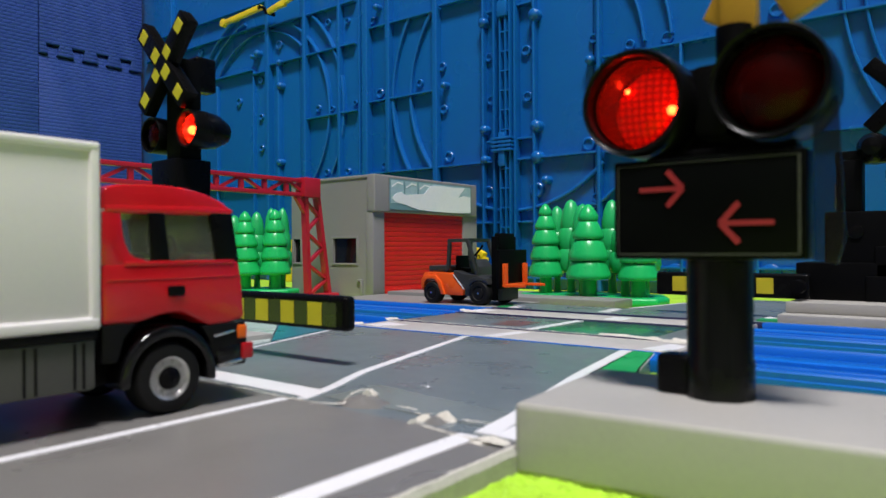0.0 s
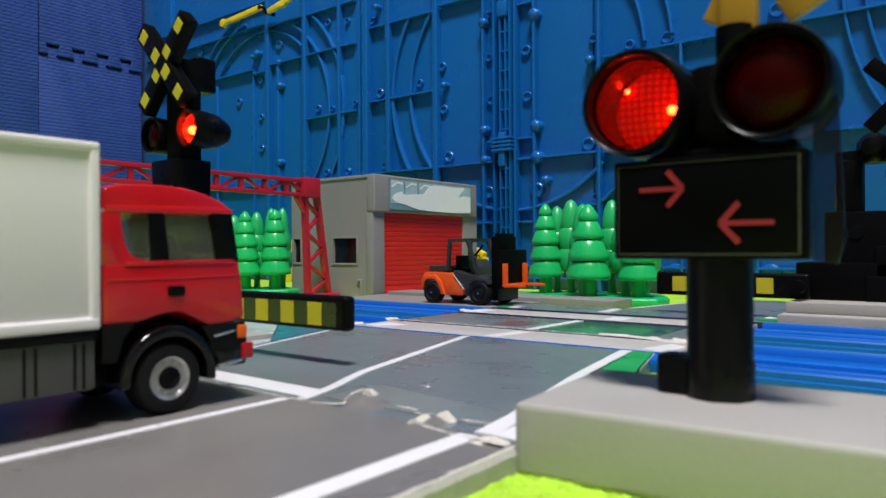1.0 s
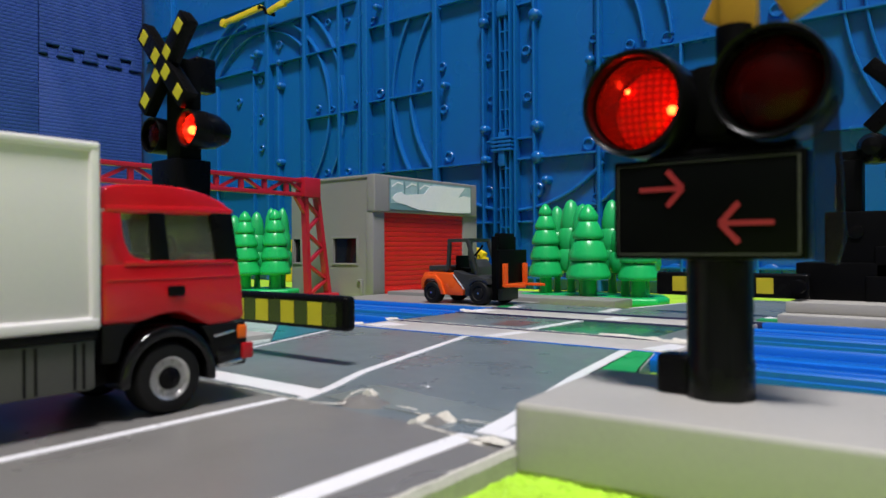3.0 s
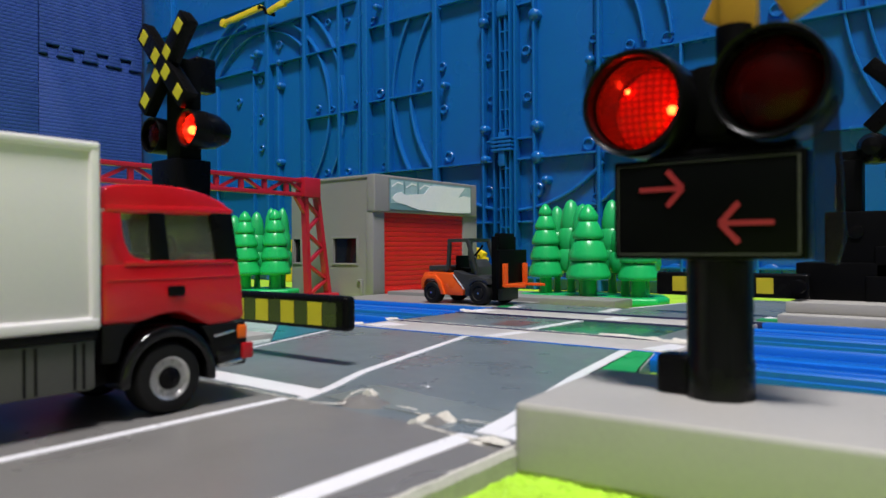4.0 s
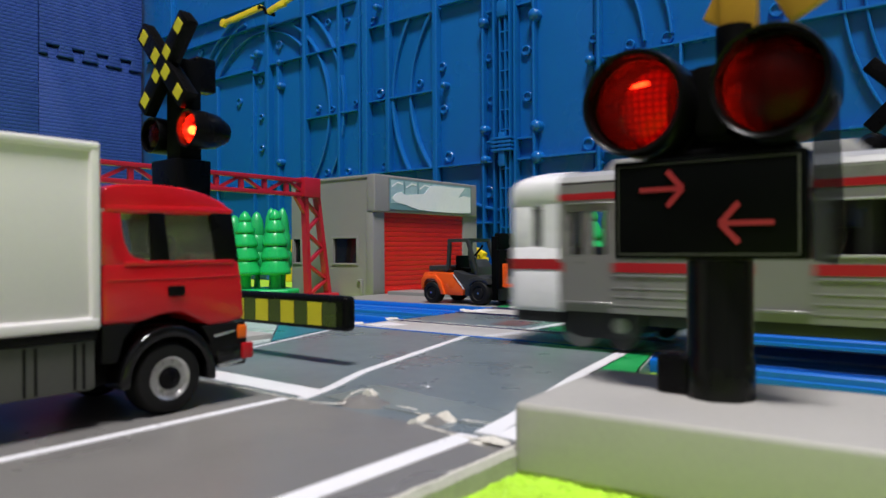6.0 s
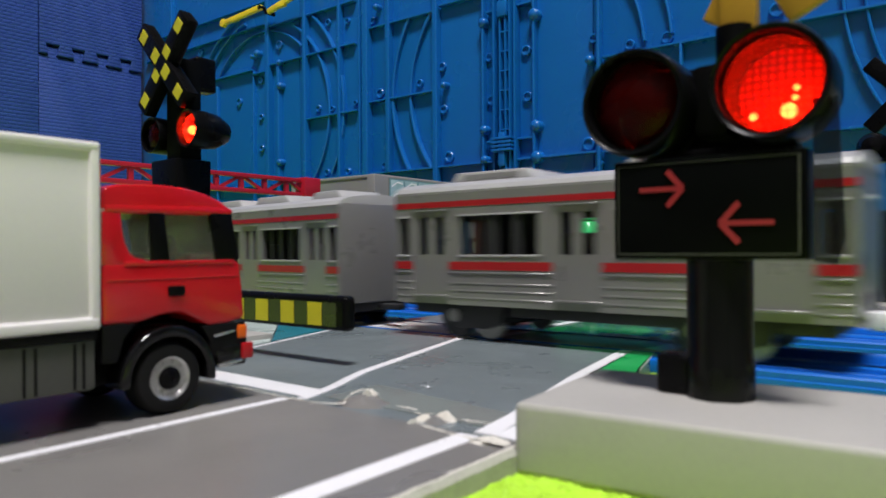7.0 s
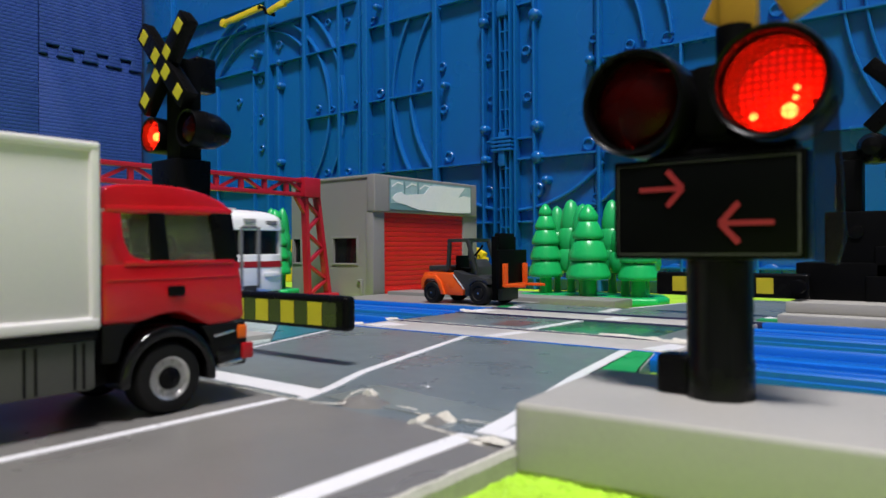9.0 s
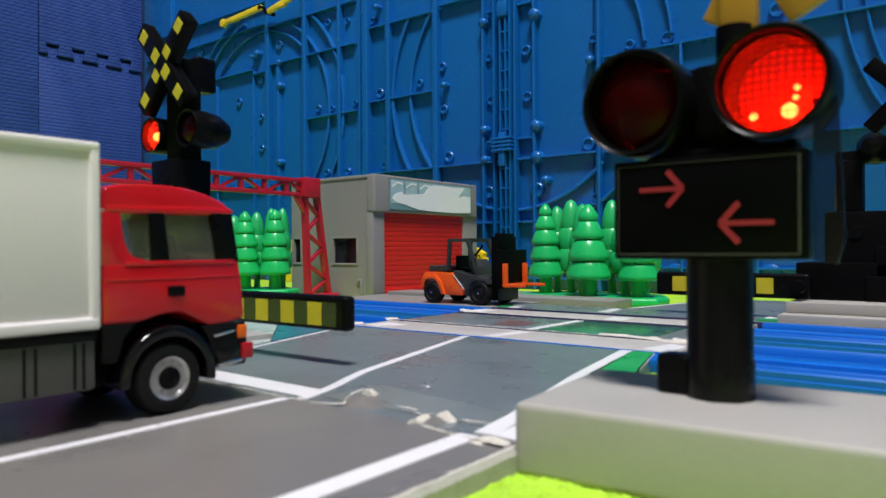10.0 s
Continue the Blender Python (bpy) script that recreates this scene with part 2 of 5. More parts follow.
M_TRAINWHITE = material("white_train_nose_plastic", (0.78, 0.78, 0.79), 0.28, grain=1500, vary=0.03, bump=0.02)
M_TRAINROOF = material("light_grey_roof_plastic", (0.36, 0.36, 0.36), 0.4, grain=1500, vary=0.05)
M_STRIPE = material("red_train_stripe", (0.36, 0.012, 0.018), 0.3, grain=1500, vary=0.05)
M_UNDER = material("dark_underframe_plastic", (0.018, 0.018, 0.02), 0.55)
M_WHEELGREY = material("grey_wheel_plastic", (0.30, 0.30, 0.28), 0.5)
M_SEATRED = material("dark_red_seat_plastic", (0.12, 0.02, 0.02), 0.5)
M_ROOM = material("dim_room_wallpaper", (0.12, 0.12, 0.125), 0.8, grain=150, vary=0.04, bump=0.05, stain_scale=3)
M_GLASSRED = glass("red_lens_plastic", (0.9, 0.022, 0.012), 0.25, grid=7000, milky=0.22, index=1.22)
M_GLASSDULL = glass("dim_red_lens_plastic", (0.10, 0.02, 0.02), 0.12)
M_GLASSCLEAR = glass("smeared_cover_plastic", (0.42, 0.44, 0.46), 0.25)
M_GLOW = glowing("lit_red_reflector", (1.0, 0.006, 0.006), 0.29, (0.22, 0.004, 0.004))
M_GLOWFAR = glowing("bright_lit_reflector", (1.0, 0.012, 0.008), 2.5, (0.3, 0.005, 0.005))
M_LED = glowing("lit_led_core", (1.0, 0.62, 0.2), 130.0)
M_ARROW = material("dull_red_print", (0.30, 0.014, 0.022), 0.5)
M_LAMP = glowing("ceiling_diffuser_glow", (1.0, 0.97, 0.9), 3.0)
M_FOAM = material("navy_foam_mat", (0.016, 0.055, 0.28), 0.7, grain=600, vary=0.15, bump=0.1)
M_CABGREY = material("grey_cab_interior", (0.62, 0.62, 0.57), 0.6)
M_GLASSSMOKE = glass("side_window_pane", (0.86, 0.88, 0.84), index=1.5)
M_BLACKWORN = material("worn_black_plastic", (0.003, 0.0034, 0.003), 0.26, grain=900, vary=0.3, bump=0.08, spec=0.24, stain=0.5, stain_color=(0.006, 0.0075, 0.005), stain_scale=110)
M_BUILDDARK = material("shaded_grey_plastic", (0.20, 0.195, 0.175), 0.5)
M_ROOFGREY = material("grey_roof_grille", (0.20, 0.20, 0.20), 0.5)
# the room's grey-green reflection is mixed into these panes as diffuse colour
M_CABGLASS = glass("cab_pane_reflection_tint", (0.92, 0.94, 0.86), 0.10, index=1.6, reflect_color=(0.30, 0.33, 0.26), reflect_part=0.13)
M_GLOSSBLACK = material("glossy_black_plastic", (0.004, 0.004, 0.0045), 0.14, grain=1500, vary=0.2, bump=0.03, spec=0.45)
M_SCREEN = material("black_windscreen", (0.008, 0.008, 0.01), 0.12)
M_DOORPOST = material("grey_door_post", (0.16, 0.16, 0.17), 0.4)
M_SIGNGREY = material("grey_destination_sign", (0.30, 0.30, 0.30), 0.4)
M_BROWNREFLECT = material("brown_reflection_tint", (0.15, 0.10, 0.10), 0.3, grain=1200, vary=0.25, stain=0.8, stain_color=(0.13, 0.14, 0.145), stain_scale=140)
M_WOODFLOOR = material("brown_wood_floor", (0.20, 0.12, 0.06), 0.4, grain=60, vary=0.2, bump=0.05, stain_scale=4)
M_PADCOOL = material("pale_printed_board", (0.42, 0.50, 0.48), 0.3, grain=900, vary=0.08, bump=0.05)
M_GREENROAD = material("grey_green_printed_board", (0.045, 0.13, 0.085), 0.2, grain=1200, vary=0.12, stain=0.6, stain_color=(0.03, 0.24, 0.11), stain_scale=45)
M_STICKER = material("white_torn_sticker_paper", (0.86, 0.88, 0.90), 0.4, grain=500, vary=0.05, stain=0.3, stain_color=(0.62, 0.74, 0.80), stain_scale=90)
M_SKYPRINT = material("sky_blue_sticker_print", (0.36, 0.52, 0.56), 0.35, grain=500, vary=0.1, stain=0.5, stain_color=(0.62, 0.72, 0.72), stain_scale=120)
M_TAPE = material("clear_tape_on_board", (0.185, 0.212, 0.205), 0.16, grain=900, vary=0.12, bump=0.06, stain=0.4, stain_color=(0.15, 0.175, 0.17), stain_scale=90, gloss_vary=0.5)
M_PANELFACE = material("black_arrow_panel_print", (0.0022, 0.0026, 0.0028), 0.35, grain=1200, vary=0.2, bump=0.02, spec=0.05)
M_STICKERDARK = material("teal_sticker_print", (0.16, 0.30, 0.33), 0.35)
M_STICKERSMOKE = material("smoky_sticker", (0.022, 0.022, 0.017), 0.25, grain=900, vary=0.2)
M_FRAMELINE = material("grey_print_line", (0.055, 0.055, 0.047), 0.4)


def woven(m, pitch, depth):
    """Adds a woven relief to a mat: crossing ridges with a pitch in metres."""
    nt = m.node_tree
    N, L = nt.nodes, nt.links
    tc = N.new("ShaderNodeTexCoord")
    brick = N.new("ShaderNodeTexBrick")
    split, mp = N.new("ShaderNodeSeparateXYZ"), N.new("ShaderNodeCombineXYZ")
    L.new(split.outputs["Y"], mp.inputs["X"])
    L.new(split.outputs["Z"], mp.inputs["Y"])
    set_in(brick, Scale=1.0 / pitch, Mortar_Size=0.15, Mortar_Smooth=1.0, Brick_Width=1.0, Row_Height=0.44)
    L.new(tc.outputs["Object"], split.inputs[0])
    L.new(mp.outputs[0], brick.inputs["Vector"])
    b = N.new("ShaderNodeBump")
    b.invert = True
    set_in(b, Strength=depth, Distance=0.002)
    L.new(brick.outputs["Fac"], b.inputs["Height"])
    old = [l for l in L if l.to_socket.name == "Normal" and l.to_node.type == "BSDF_PRINCIPLED"]
    if old:
        L.new(old[0].from_socket, b.inputs["Normal"])
    L.new(b.outputs[0], N["Principled BSDF"].inputs["Normal"])


def knobbly(m, scale, depth):
    """Adds a coarse pebbled relief."""
    nt = m.node_tree
    N, L = nt.nodes, nt.links
    tc = N.new("ShaderNodeTexCoord")
    v = N.new("ShaderNodeTexVoronoi")
    v.feature = "SMOOTH_F1"
    set_in(v, Scale=scale)
    L.new(tc.outputs["Object"], v.inputs["Vector"])
    b = N.new("ShaderNodeBump")
    b.invert = True
    set_in(b, Strength=depth, Distance=0.0015)
    L.new(v.outputs["Distance"], b.inputs["Height"])
    L.new(b.outputs[0], N["Principled BSDF"].inputs["Normal"])


woven(M_FOAM, 0.0082, 0.26)
knobbly(M_LIME, 330, 1.0)

# ---- the room ----
FLOOR = -3.0
solid("ground", box(-1800, 1800, -1500, 1500, FLOOR - 22, FLOOR - 10), M_WOODFLOOR, "brown wooden room floor")
for nm, c in (("wall_north", (-1800, 1800, 1400, 1500)), ("wall_south", (-1800, 1800, -1500, -1400)), ("wall_west", (-1800, -1700, -1400, 1400)), ("wall_east", (1700, 1800, -1400, 1400))):
    solid(nm, box(*c, FLOOR - 10, 2300), M_ROOM, "plain pale painted room wall")
solid("ceiling", box(-1800, 1800, -1500, 1500, 2300, 2400), M_ROOM, "plain pale painted ceiling")
fixture = thing("ceiling_lamp", 420, -450, 2300, 0, "flat rectangular ceiling lamp with lit diffuser", "lamp")
part("lamp_frame", box(-400, 400, -220, 220, -30, 0, 6), M_ROOM, fixture)
part("diffuser", box(-350, 350, -170, 170, -38, -30.5, 2), M_LAMP, fixture)
def mat_relief():
    """The mat's pebbled face where the camera stands over it."""
    bm, g = B(), []
    nx, ny, st = 150, 156, 0.29
    for i in range(nx):
        row = []
        for k in range(ny):
            x, y = -46.0 + i * st, 29.0 + k * st
            d = noise.voronoi(Vector((x * 0.8, y * 0.8, 0.3)))[0]
            row.append(bm.verts.new((x, y, FLOOR + 0.1 + 0.5 * min(1.0, (d[1] - d[0]) * 1.5) + 0.35 * noise.noise(Vector((x * 0.2, y * 0.2, 5))) + 0.12 * noise.noise(Vector((x, y, 0))))))
        g.append(row)
    for i in range(nx - 1):
        for k in range(ny - 1):
            bm.faces.new((g[i][k], g[i + 1][k], g[i + 1][k + 1], g[i][k + 1]))
    return bm


mat = solid("play_mat", box(-800, 420, -150, 440, FLOOR - 10, FLOOR), M_LIME, "lime green textured foam play mat")
part("pebbled_face", mat_relief(), M_LIME, mat)

# ---- the moulded blue wall of toy scenery sheets ----
WALL_Y = 415.0


def blue_wall():
    w = thing("wall_blue", 0, WALL_Y, 0, 0, "upright sheets of moulded blue plastic with ribs, rings and studs", "wall", kind="structure")
    for x0, x1 in ((-790, -487.5), (-487, -403), (-402.5, -286.2), (-285.8, -200), (-199.6, 90), (90.5, 420)):
        part("panel", box(x0, x1, 0, 14, FLOOR, 420, 0.8), M_WALLBLUE, w)

    def rib(x0, x1, z, t=1.5, d=4.6):
        part("rib", box(x0, x1, -d, 0.5, z - t / 2, z + t / 2, 0.4), M_WALLBLUE, w)

    # level ribs: from, to, height
    for x0, x1, z in ((-745, -551, 197), (-550, -530, 192.5), (-526, -414, 197.2), (-404, -326, 205.5), (-324, -285, 208), (-479, -412, 140.8), (-402, -330, 145.2),
                      (-745, -530, 236.5), (-526, -414, 232.8), (-745, -476, 86), (-474, -195, 86.8), (-192, 300, 86), (-281, -243, 101), (-281, -243, 193.5),
                      (-192, 300, 146.4), (-292, -190, 43.4), (-214, -195, 53.4), (-745, -529, 258), (-474, -330, 262), (-192, 300, 206), (-745, 400, 13), (-745, 400, 5)):
        rib(x0, x1, z)
    # upright ribs: place, foot, head, width, depth
    for x, z0, z1, t, d in ((-690, FLOOR, 400, 2.4, 7), (-609, FLOOR, 190, 2.2, 5), (-550, FLOOR, 196, 1.2, 5), (-526.5, FLOOR, 400, 5.0, 8), (-512, FLOOR, 197, 3.6, 7), (-475, FLOOR, 400, 4.0, 8),
                            (-431.5, FLOOR, 400, 3.0, 7.5), (-408, FLOOR, 400, 1.6, 6), (-399.5, FLOOR, 400, 6.0, 9), (-375.6, 86, 400, 4.2, 7.5), (-327, FLOOR, 400, 4.4, 8),
                            (-283.6, FLOOR, 400, 2.0, 7), (-241.8, FLOOR, 400, 2.0, 7), (-194.2, FLOOR, 400, 2.4, 7.5), (-142, FLOOR, 147, 1.8, 6), (-100, FLOOR, 86, 1.8, 6), (-30, FLOOR, 400, 2.4, 7), (60, FLOOR, 400, 2.4, 7)):
        part("upright", box(x - t / 2, x + t / 2, -d * 0.78, 0.5, z0, z1, 0.8, 3), M_WALLBLUE, w)

    def arc(cx, cz, r, a0, a1, d=4.5, t=1.8):
        n = 26
        pts = [(cx + r * math.cos(radians(a0 + (a1 - a0) * i / n)), -d / 2 + 0.3, cz + r * math.sin(radians(a0 + (a1 - a0) * i / n))) for i in range(n + 1)]
        section = [(-t / 2, -d / 2), (-t / 2, d * 0.36), (-t * 0.2, d / 2), (t * 0.2, d / 2), (t / 2, d * 0.36), (t / 2, -d / 2)]
        part("curved_rib", add_sweep(B(), pts, section, smooth_up=(0, -1, 0)), M_WALLBLUE, w)

    # pipes that bend in rings about two middles, and one at the far side
    for cx, cz, r, a0, a1, t in ((-539.5, 146.5, 94, -38, 60, 2.6), (-539.5, 146.5, 111.5, -30, 49, 2.6), (-539.5, 146.5, 84, 46, 142, 1.8), (-539.5, 146.5, 100, 104, 140, 1.8), (-539.5, 146.5, 111, 102, 138, 1.8),
                                 (-259.5, 145.5, 112.5, 148, 212, 2.8), (-259.5, 145.5, 94, 140, 219, 2.8), (-259.5, 145.5, 94, 246, 316, 2.4), (-259.5, 145.5, 112, 292, 326, 2.0),
                                 (-259.5, 145.5, 95, 4, 50, 1.8), (-259.5, 145.5, 112, 4, 50, 1.8), (70, 160, 128, 150, 215, 1.8), (70, 160, 118, 150, 215, 1.8)):
        arc(cx, cz, r, a0, a1, 4.0, t)
    for x, z, r in ((-514, 214.5, 4.4), (-541, 186, 3.6), (-540.5, 151, 3.2), (-540, 121.5, 3.4), (-598, 139, 2.6), (-461, 149, 3.2), (-443, 146.5, 2.4), (-415, 147.5, 2.4), (-448, 221.5, 3.2), (-424, 218, 2.6),
                    (-395, 212, 3.2), (-387, 151.5, 4.2), (-345, 153.5, 3.2), (-323, 162.5, 3.6), (-321.5, 130, 3.6), (-317, 94, 4.4), (-382, 92.5, 3.6), (-450, 92, 3.2), (-424.5, 91, 3.2),
                    (-280, 162, 3.4), (-278.5, 131, 3.6), (-281, 65.5, 4.6), (-249.5, 161.5, 3.8), (-248.5, 129.5, 3.8), (-241.5, 65, 5.2), (-199, 160, 3.2), (-203, 92.5, 4.6), (-197.5, 57.5, 3.2),
                    (-174.5, 151.5, 3.4), (-151, 151.5, 3.8), (-90, 155, 4.2), (-94, 9.5, 6), (-147, 9.5, 6), (-575, 170, 4), (-640, 230, 4)):
        part("ring_stud", add_lathe(B(), [(r, 0.5), (r, -1.6), (r * 0.86, -2.2), (r * 0.66, -2.2), (r * 0.6, -1.2), (0.001, -1.0)], axis="y", seg=20), M_WALLBLUE, w, at=(x, 0, z))
    for x, z, r in ((-283.5, 186.8, 3.6), (-283, 110, 3.4), (-282.5, 88.6, 3.2), (-241.5, 184, 4.2), (-240.5, 108.2, 4.0), (-240, 87, 4.2), (-233, 71, 3.0), (-319, 147.5, 2.6), (-200.5, 146, 3.0), (-510, 197, 2.6), (-509.5, 175.5, 3.2), (-510, 105.5, 3.2),
                    (-543, 211, 3.4), (-550, 209, 2.2), (-388, 221, 2.6)):
        part("stud", add_lathe(B(), [(r, 0.5), (r, -4.2), (r * 0.9, -5.6), (r * 0.6, -6.6), (0.001, -7.0)], axis="y", seg=18), M_WALLBLUE, w, at=(x, 0, z))
    # ladder tower moulded on the wall
    for x, t, d in ((-273, 1.8, 7), (-266.4, 1.3, 9), (-262.0, 1.3, 9), (-255.8, 1.8, 7)):
        part("ladder_rail", box(x - t / 2, x + t / 2, -d, 0.5, FLOOR, 400, 0.4), M_WALLBLUE, w)
    for i in range(28):
        part("rung", box(-266.2, -258.6, -8.6, -7.0, 12 + 13.6 * i, 13.1 + 13.6 * i, 0.3), M_WALLBLUE, w)
    part("ladder_rail", box(-259.4, -258.2, -8.6, 0.5, FLOOR, 400, 0.3), M_WALLBLUE, w)
    for i in range(4):
        part("collar", box(-272, -256, -12, 0.5, 92.5 + 2.7 * i, 94.3 + 2.7 * i, 0.5), M_WALLBLUE, w)
    part("collar", box(-267, -261.5, -11, 0.5, 82, 106, 1.2), M_WALLBLUE, w)
    part("collar", box(-268, -260, -10.5, 0.5, 186, 197, 1.2), M_WALLBLUE, w)
    return w


blue_wall()


def yellow_arm(x0, z0, x1, z1, y=404):
    t = thing("yellow_clip_arm", 0, y, 0, 0, "bright yellow plastic arm clipped on the blue wall", "plastic part", "yellow wall arms")
    bm = B()
    add_bar(bm, (x0, 0, z0), (x1, 0, z1), 4, 5.0, bevel=1.2)
    add_cyl(bm, (x0, 0, z0), 4.0, 4.5, "y", bevel=0.8)
    add_box(bm, min(x0, x1) + 10, min(x0, x1) + 24, -2.2, 2.2, (z0 + z1) / 2 - 3.4, (z0 + z1) / 2 + 1.0, 1.0)
    part("arm", bm, M_BRIGHTYELLOW, t)
    part("pin", add_cyl(B(), (x1 - 1.5, 3, z1), 2.0, 10, "y"), M_BLACKMATT, t)


yellow_arm(-585.5, 246.5, -527, 249.5)
yellow_arm(-478, 250, -517, 243)
for x0, z0, x1, z1 in ((-300, 30, -276, 19), (-502, 24, -485, 34)):
    t = thing("yellow_ramp_piece", 0, 400, 0, 0, "bright yellow plastic piece leaning on the wall", "plastic part", "yellow pieces")
    bm = B()
    add_bar(bm, (x0, 0, z0), (x1, 0, z1), 6, 7, bevel=1.2)
    add_bar(bm, (x0, 0, z0), (x0, 0, FLOOR), 5, 4, bevel=0.6)
    add_bar(bm, (x1, 0, z1), (x1, 0, FLOOR), 5, 4, bevel=0.6)
    part("piece", bm, M_BRIGHTYELLOW, t)


# ---- dark foam mats standing at the side ----
def foam_tile(y0, y1, z0, z1, teeth_low, teeth_high, out=0.0):
    """A puzzle mat, its edge cut in dovetails above or below."""
    def edge(z, up, n0, n1):
        pts, p, h = [], 25.3, 10.5
        k = int((n1 - n0) / p)
        for i in range(k):
            c = n0 + (i + 0.5) * p
            pts += [(c - 4.2, z), (c - 6.6, z + h * up), (c + 6.6, z + h * up), (c + 4.2, z)]
        return pts
    low = [(y0, z0)] + (edge(z0, 1, y0, y1) if teeth_low else []) + [(y1, z0)]
    high = [(y1, z1)] + (edge(z1 - 0.9, 1, y0, y1)[::-1] if teeth_high else []) + [(y0, z1)]
    if teeth_high:
        # the tongue is a little smaller than its slot
        high = [(y1, z1 - 1.9)] + [(a - (0.5 if b > z1 else 0), b - (1.9 if b > z1 else 1.0)) for a, b in high[1:-1]] + [(y0, z1 - 1.9)]
    t = thing("foam_mat", 0, 0, 0, 0, "dark blue woven-textured foam puzzle mat standing upright", "foam mat", "foam puzzle mats")
    part("mat", add_prism(B(), low + high, -752 + out, -745 + out, "yz", 0.8), M_FOAM, t)


for y0, y1 in ((299.4, 406.5), (-9, 298.6), (-300, -9.8)):
    joint = y0 > 200
    if joint:
        foam_tile(y0, y1, FLOOR, 224, False, True)
        foam_tile(y0, y1, 224, 560, True, False, 2.5)
    else:
        foam_tile(y0, y1, FLOOR, 560, False, False, 1.4)
    # added backing, so that the gaps between mats show shaded navy, not black
    backing = thing("foam_mat", 0, 0, 0, 0, "dark blue sheet added behind the puzzle mats to fill their gaps", "foam mat", "foam puzzle mats")
    part("mat", box(-762, -752.3, y0, y1, FLOOR, 555), M_FOAM, backing)

# ---- road ----
ROADX = (-137.0, -46.5)
road = thing("road", 0, 0, 0, 0, "toy road of grey printed boards with white lines", "road", kind="structure")


def torn_board(name, x0, x1, y0, y1, mat):
    """A flat board with one ragged edge."""
    rr = random.Random(3)
    n = 46
    ragged = []
    for i in range(n + 1):
        u = i / n
        ragged.append((x1 + (x0 - x1) * u, y1 + 0.9 * noise.noise((u * 9, 1.7, 0)) + rr.uniform(-0.22, 0.22)))
    bm = add_prism(B(), [(x0, y0), (x1, y0)] + ragged, FLOOR, 0.0, "xy")
    return part(name, bm, mat, road)


torn_board("near_board", ROADX[0], ROADX[1], -330, 76.4, M_ROADNEAR)
def board(name, pts, mat, top=-0.06):
    return part(name, add_prism(B(), pts, FLOOR, top, "xy", 0.12, seg=1), mat, road)


board("crossing_road_board", [(-141.2, 76.0), (-47.2, 76.0), (-46.6, 104), (-50.0, 120), (-53.0, 128), (-56.0, 137), (-61.4, 158.6), (-62.2, 161.2), (-166, 161.2)], M_ROAD)
board("pale_verge", [(-210, 84), (-144.6, 84), (-155.6, 121.5), (-189, 151.0), (-210, 151.0)], M_PADCOOL)
board("teal_verge", [(-155.9, 122.2), (-164.6, 151.0), (-188.4, 151.0)], M_TEAL)
board("far_board", [(-165, 248), (-30, 248), (-30, 350), (-98, 350), (-116, 274), (-165, 274)], M_ROAD)
board("far_board", [(-268, 249), (-165.4, 249), (-165.4, 352), (-268, 352)], M_SLAB, -0.1)


def ramp_z(y):
    return 0.0


def mark(pts, mat=None, name="road_line", h=0.13):
    """A flat printed mark laid on the road: outline points, cut along the slope."""
    bm = B()
    a = [bm.verts.new((x, y, ramp_z(y) + h)) for x, y in pts]
    b = [bm.verts.new((x, y, ramp_z(y) - 0.15)) for x, y in pts]
    bm.faces.new(a)
    for i in range(len(pts)):
        j = (i + 1) % len(pts)
        bm.faces.new((a[i], b[i], b[j], a[j]))
    bmesh.ops.recalc_face_normals(bm, faces=bm.faces[:])
    return part(name, bm, mat or M_LINE, road)


def line(pts, w):
    """A painted line of width w along a bent path."""
    left, right = [], []
    for i, p in enumerate(pts):
        q, r = pts[max(i - 1, 0)], pts[min(i + 1, len(pts) - 1)]
        d = Vector((r[0] - q[0], r[1] - q[1])).normalized()
        left.append((p[0] - d.y * w / 2, p[1] + d.x * w / 2))
        right.append((p[0] + d.y * w / 2, p[1] - d.x * w / 2))
    for i in range(len(pts) - 1):
        mark([left[i], left[i + 1], right[i + 1], right[i]])


line([(-54.6, -330), (-54.6, 75.4)], 3.4)
line([(-92.4, -330), (-93.0, 75.6)], 1.9)
line([(-130, -330), (-130, 75.6)], 2)
mark([(-134, 78.6), (-91.0, 78.6), (-92.2, 84.2), (-134, 84.8)], None, "stop_line", 0.10)
mark([(-88.6, 80.4), (-52.6, 80.4), (-53.4, 88.6), (-88.6, 93.6)], M_TAPE, "clear_tape", 0.09)
line([(-90.6, 77.4), (-92.6, 84.0), (-94.8, 89.6), (-97.4, 95.0), (-100.6, 102.5), (-117.4, 160.8)], 2.1)
line([(-53.4, 77.2), (-55.0, 88), (-62.8, 124), (-69.0, 160.8)], 3.2)
line([(-140.5, 84), (-147.6, 108), (-163.6, 157)], 1.1)
mark([(-62.2, 126), (-52.8, 127.8), (-56.2, 137.4), (-61.6, 158.8), (-62.4, 160.8), (-67.6, 160.8)], M_GREENPRINT, "green_verge")
mark([(-52.0, 77.4), (-48.0, 77.0), (-48.6, 84), (-52.6, 88)], None, "line_corner", 0.10)
line([(-54.4, 131), (-56.4, 137.4), (-61.9, 159.6)], 0.5)
line([(-116.4, 274), (-98.4, 349)], 1.2)
mark([(-120, 252), (-115, 252), (-117, 268), (-121.5, 268)])
mark([(-160.4, 250), (-156, 250), (-157.5, 260), (-161.6, 260)])
mark([(-166, 250), (-161.4, 250), (-162.4, 260), (-167, 260)], M_GREENPRINT, "green_scrap")
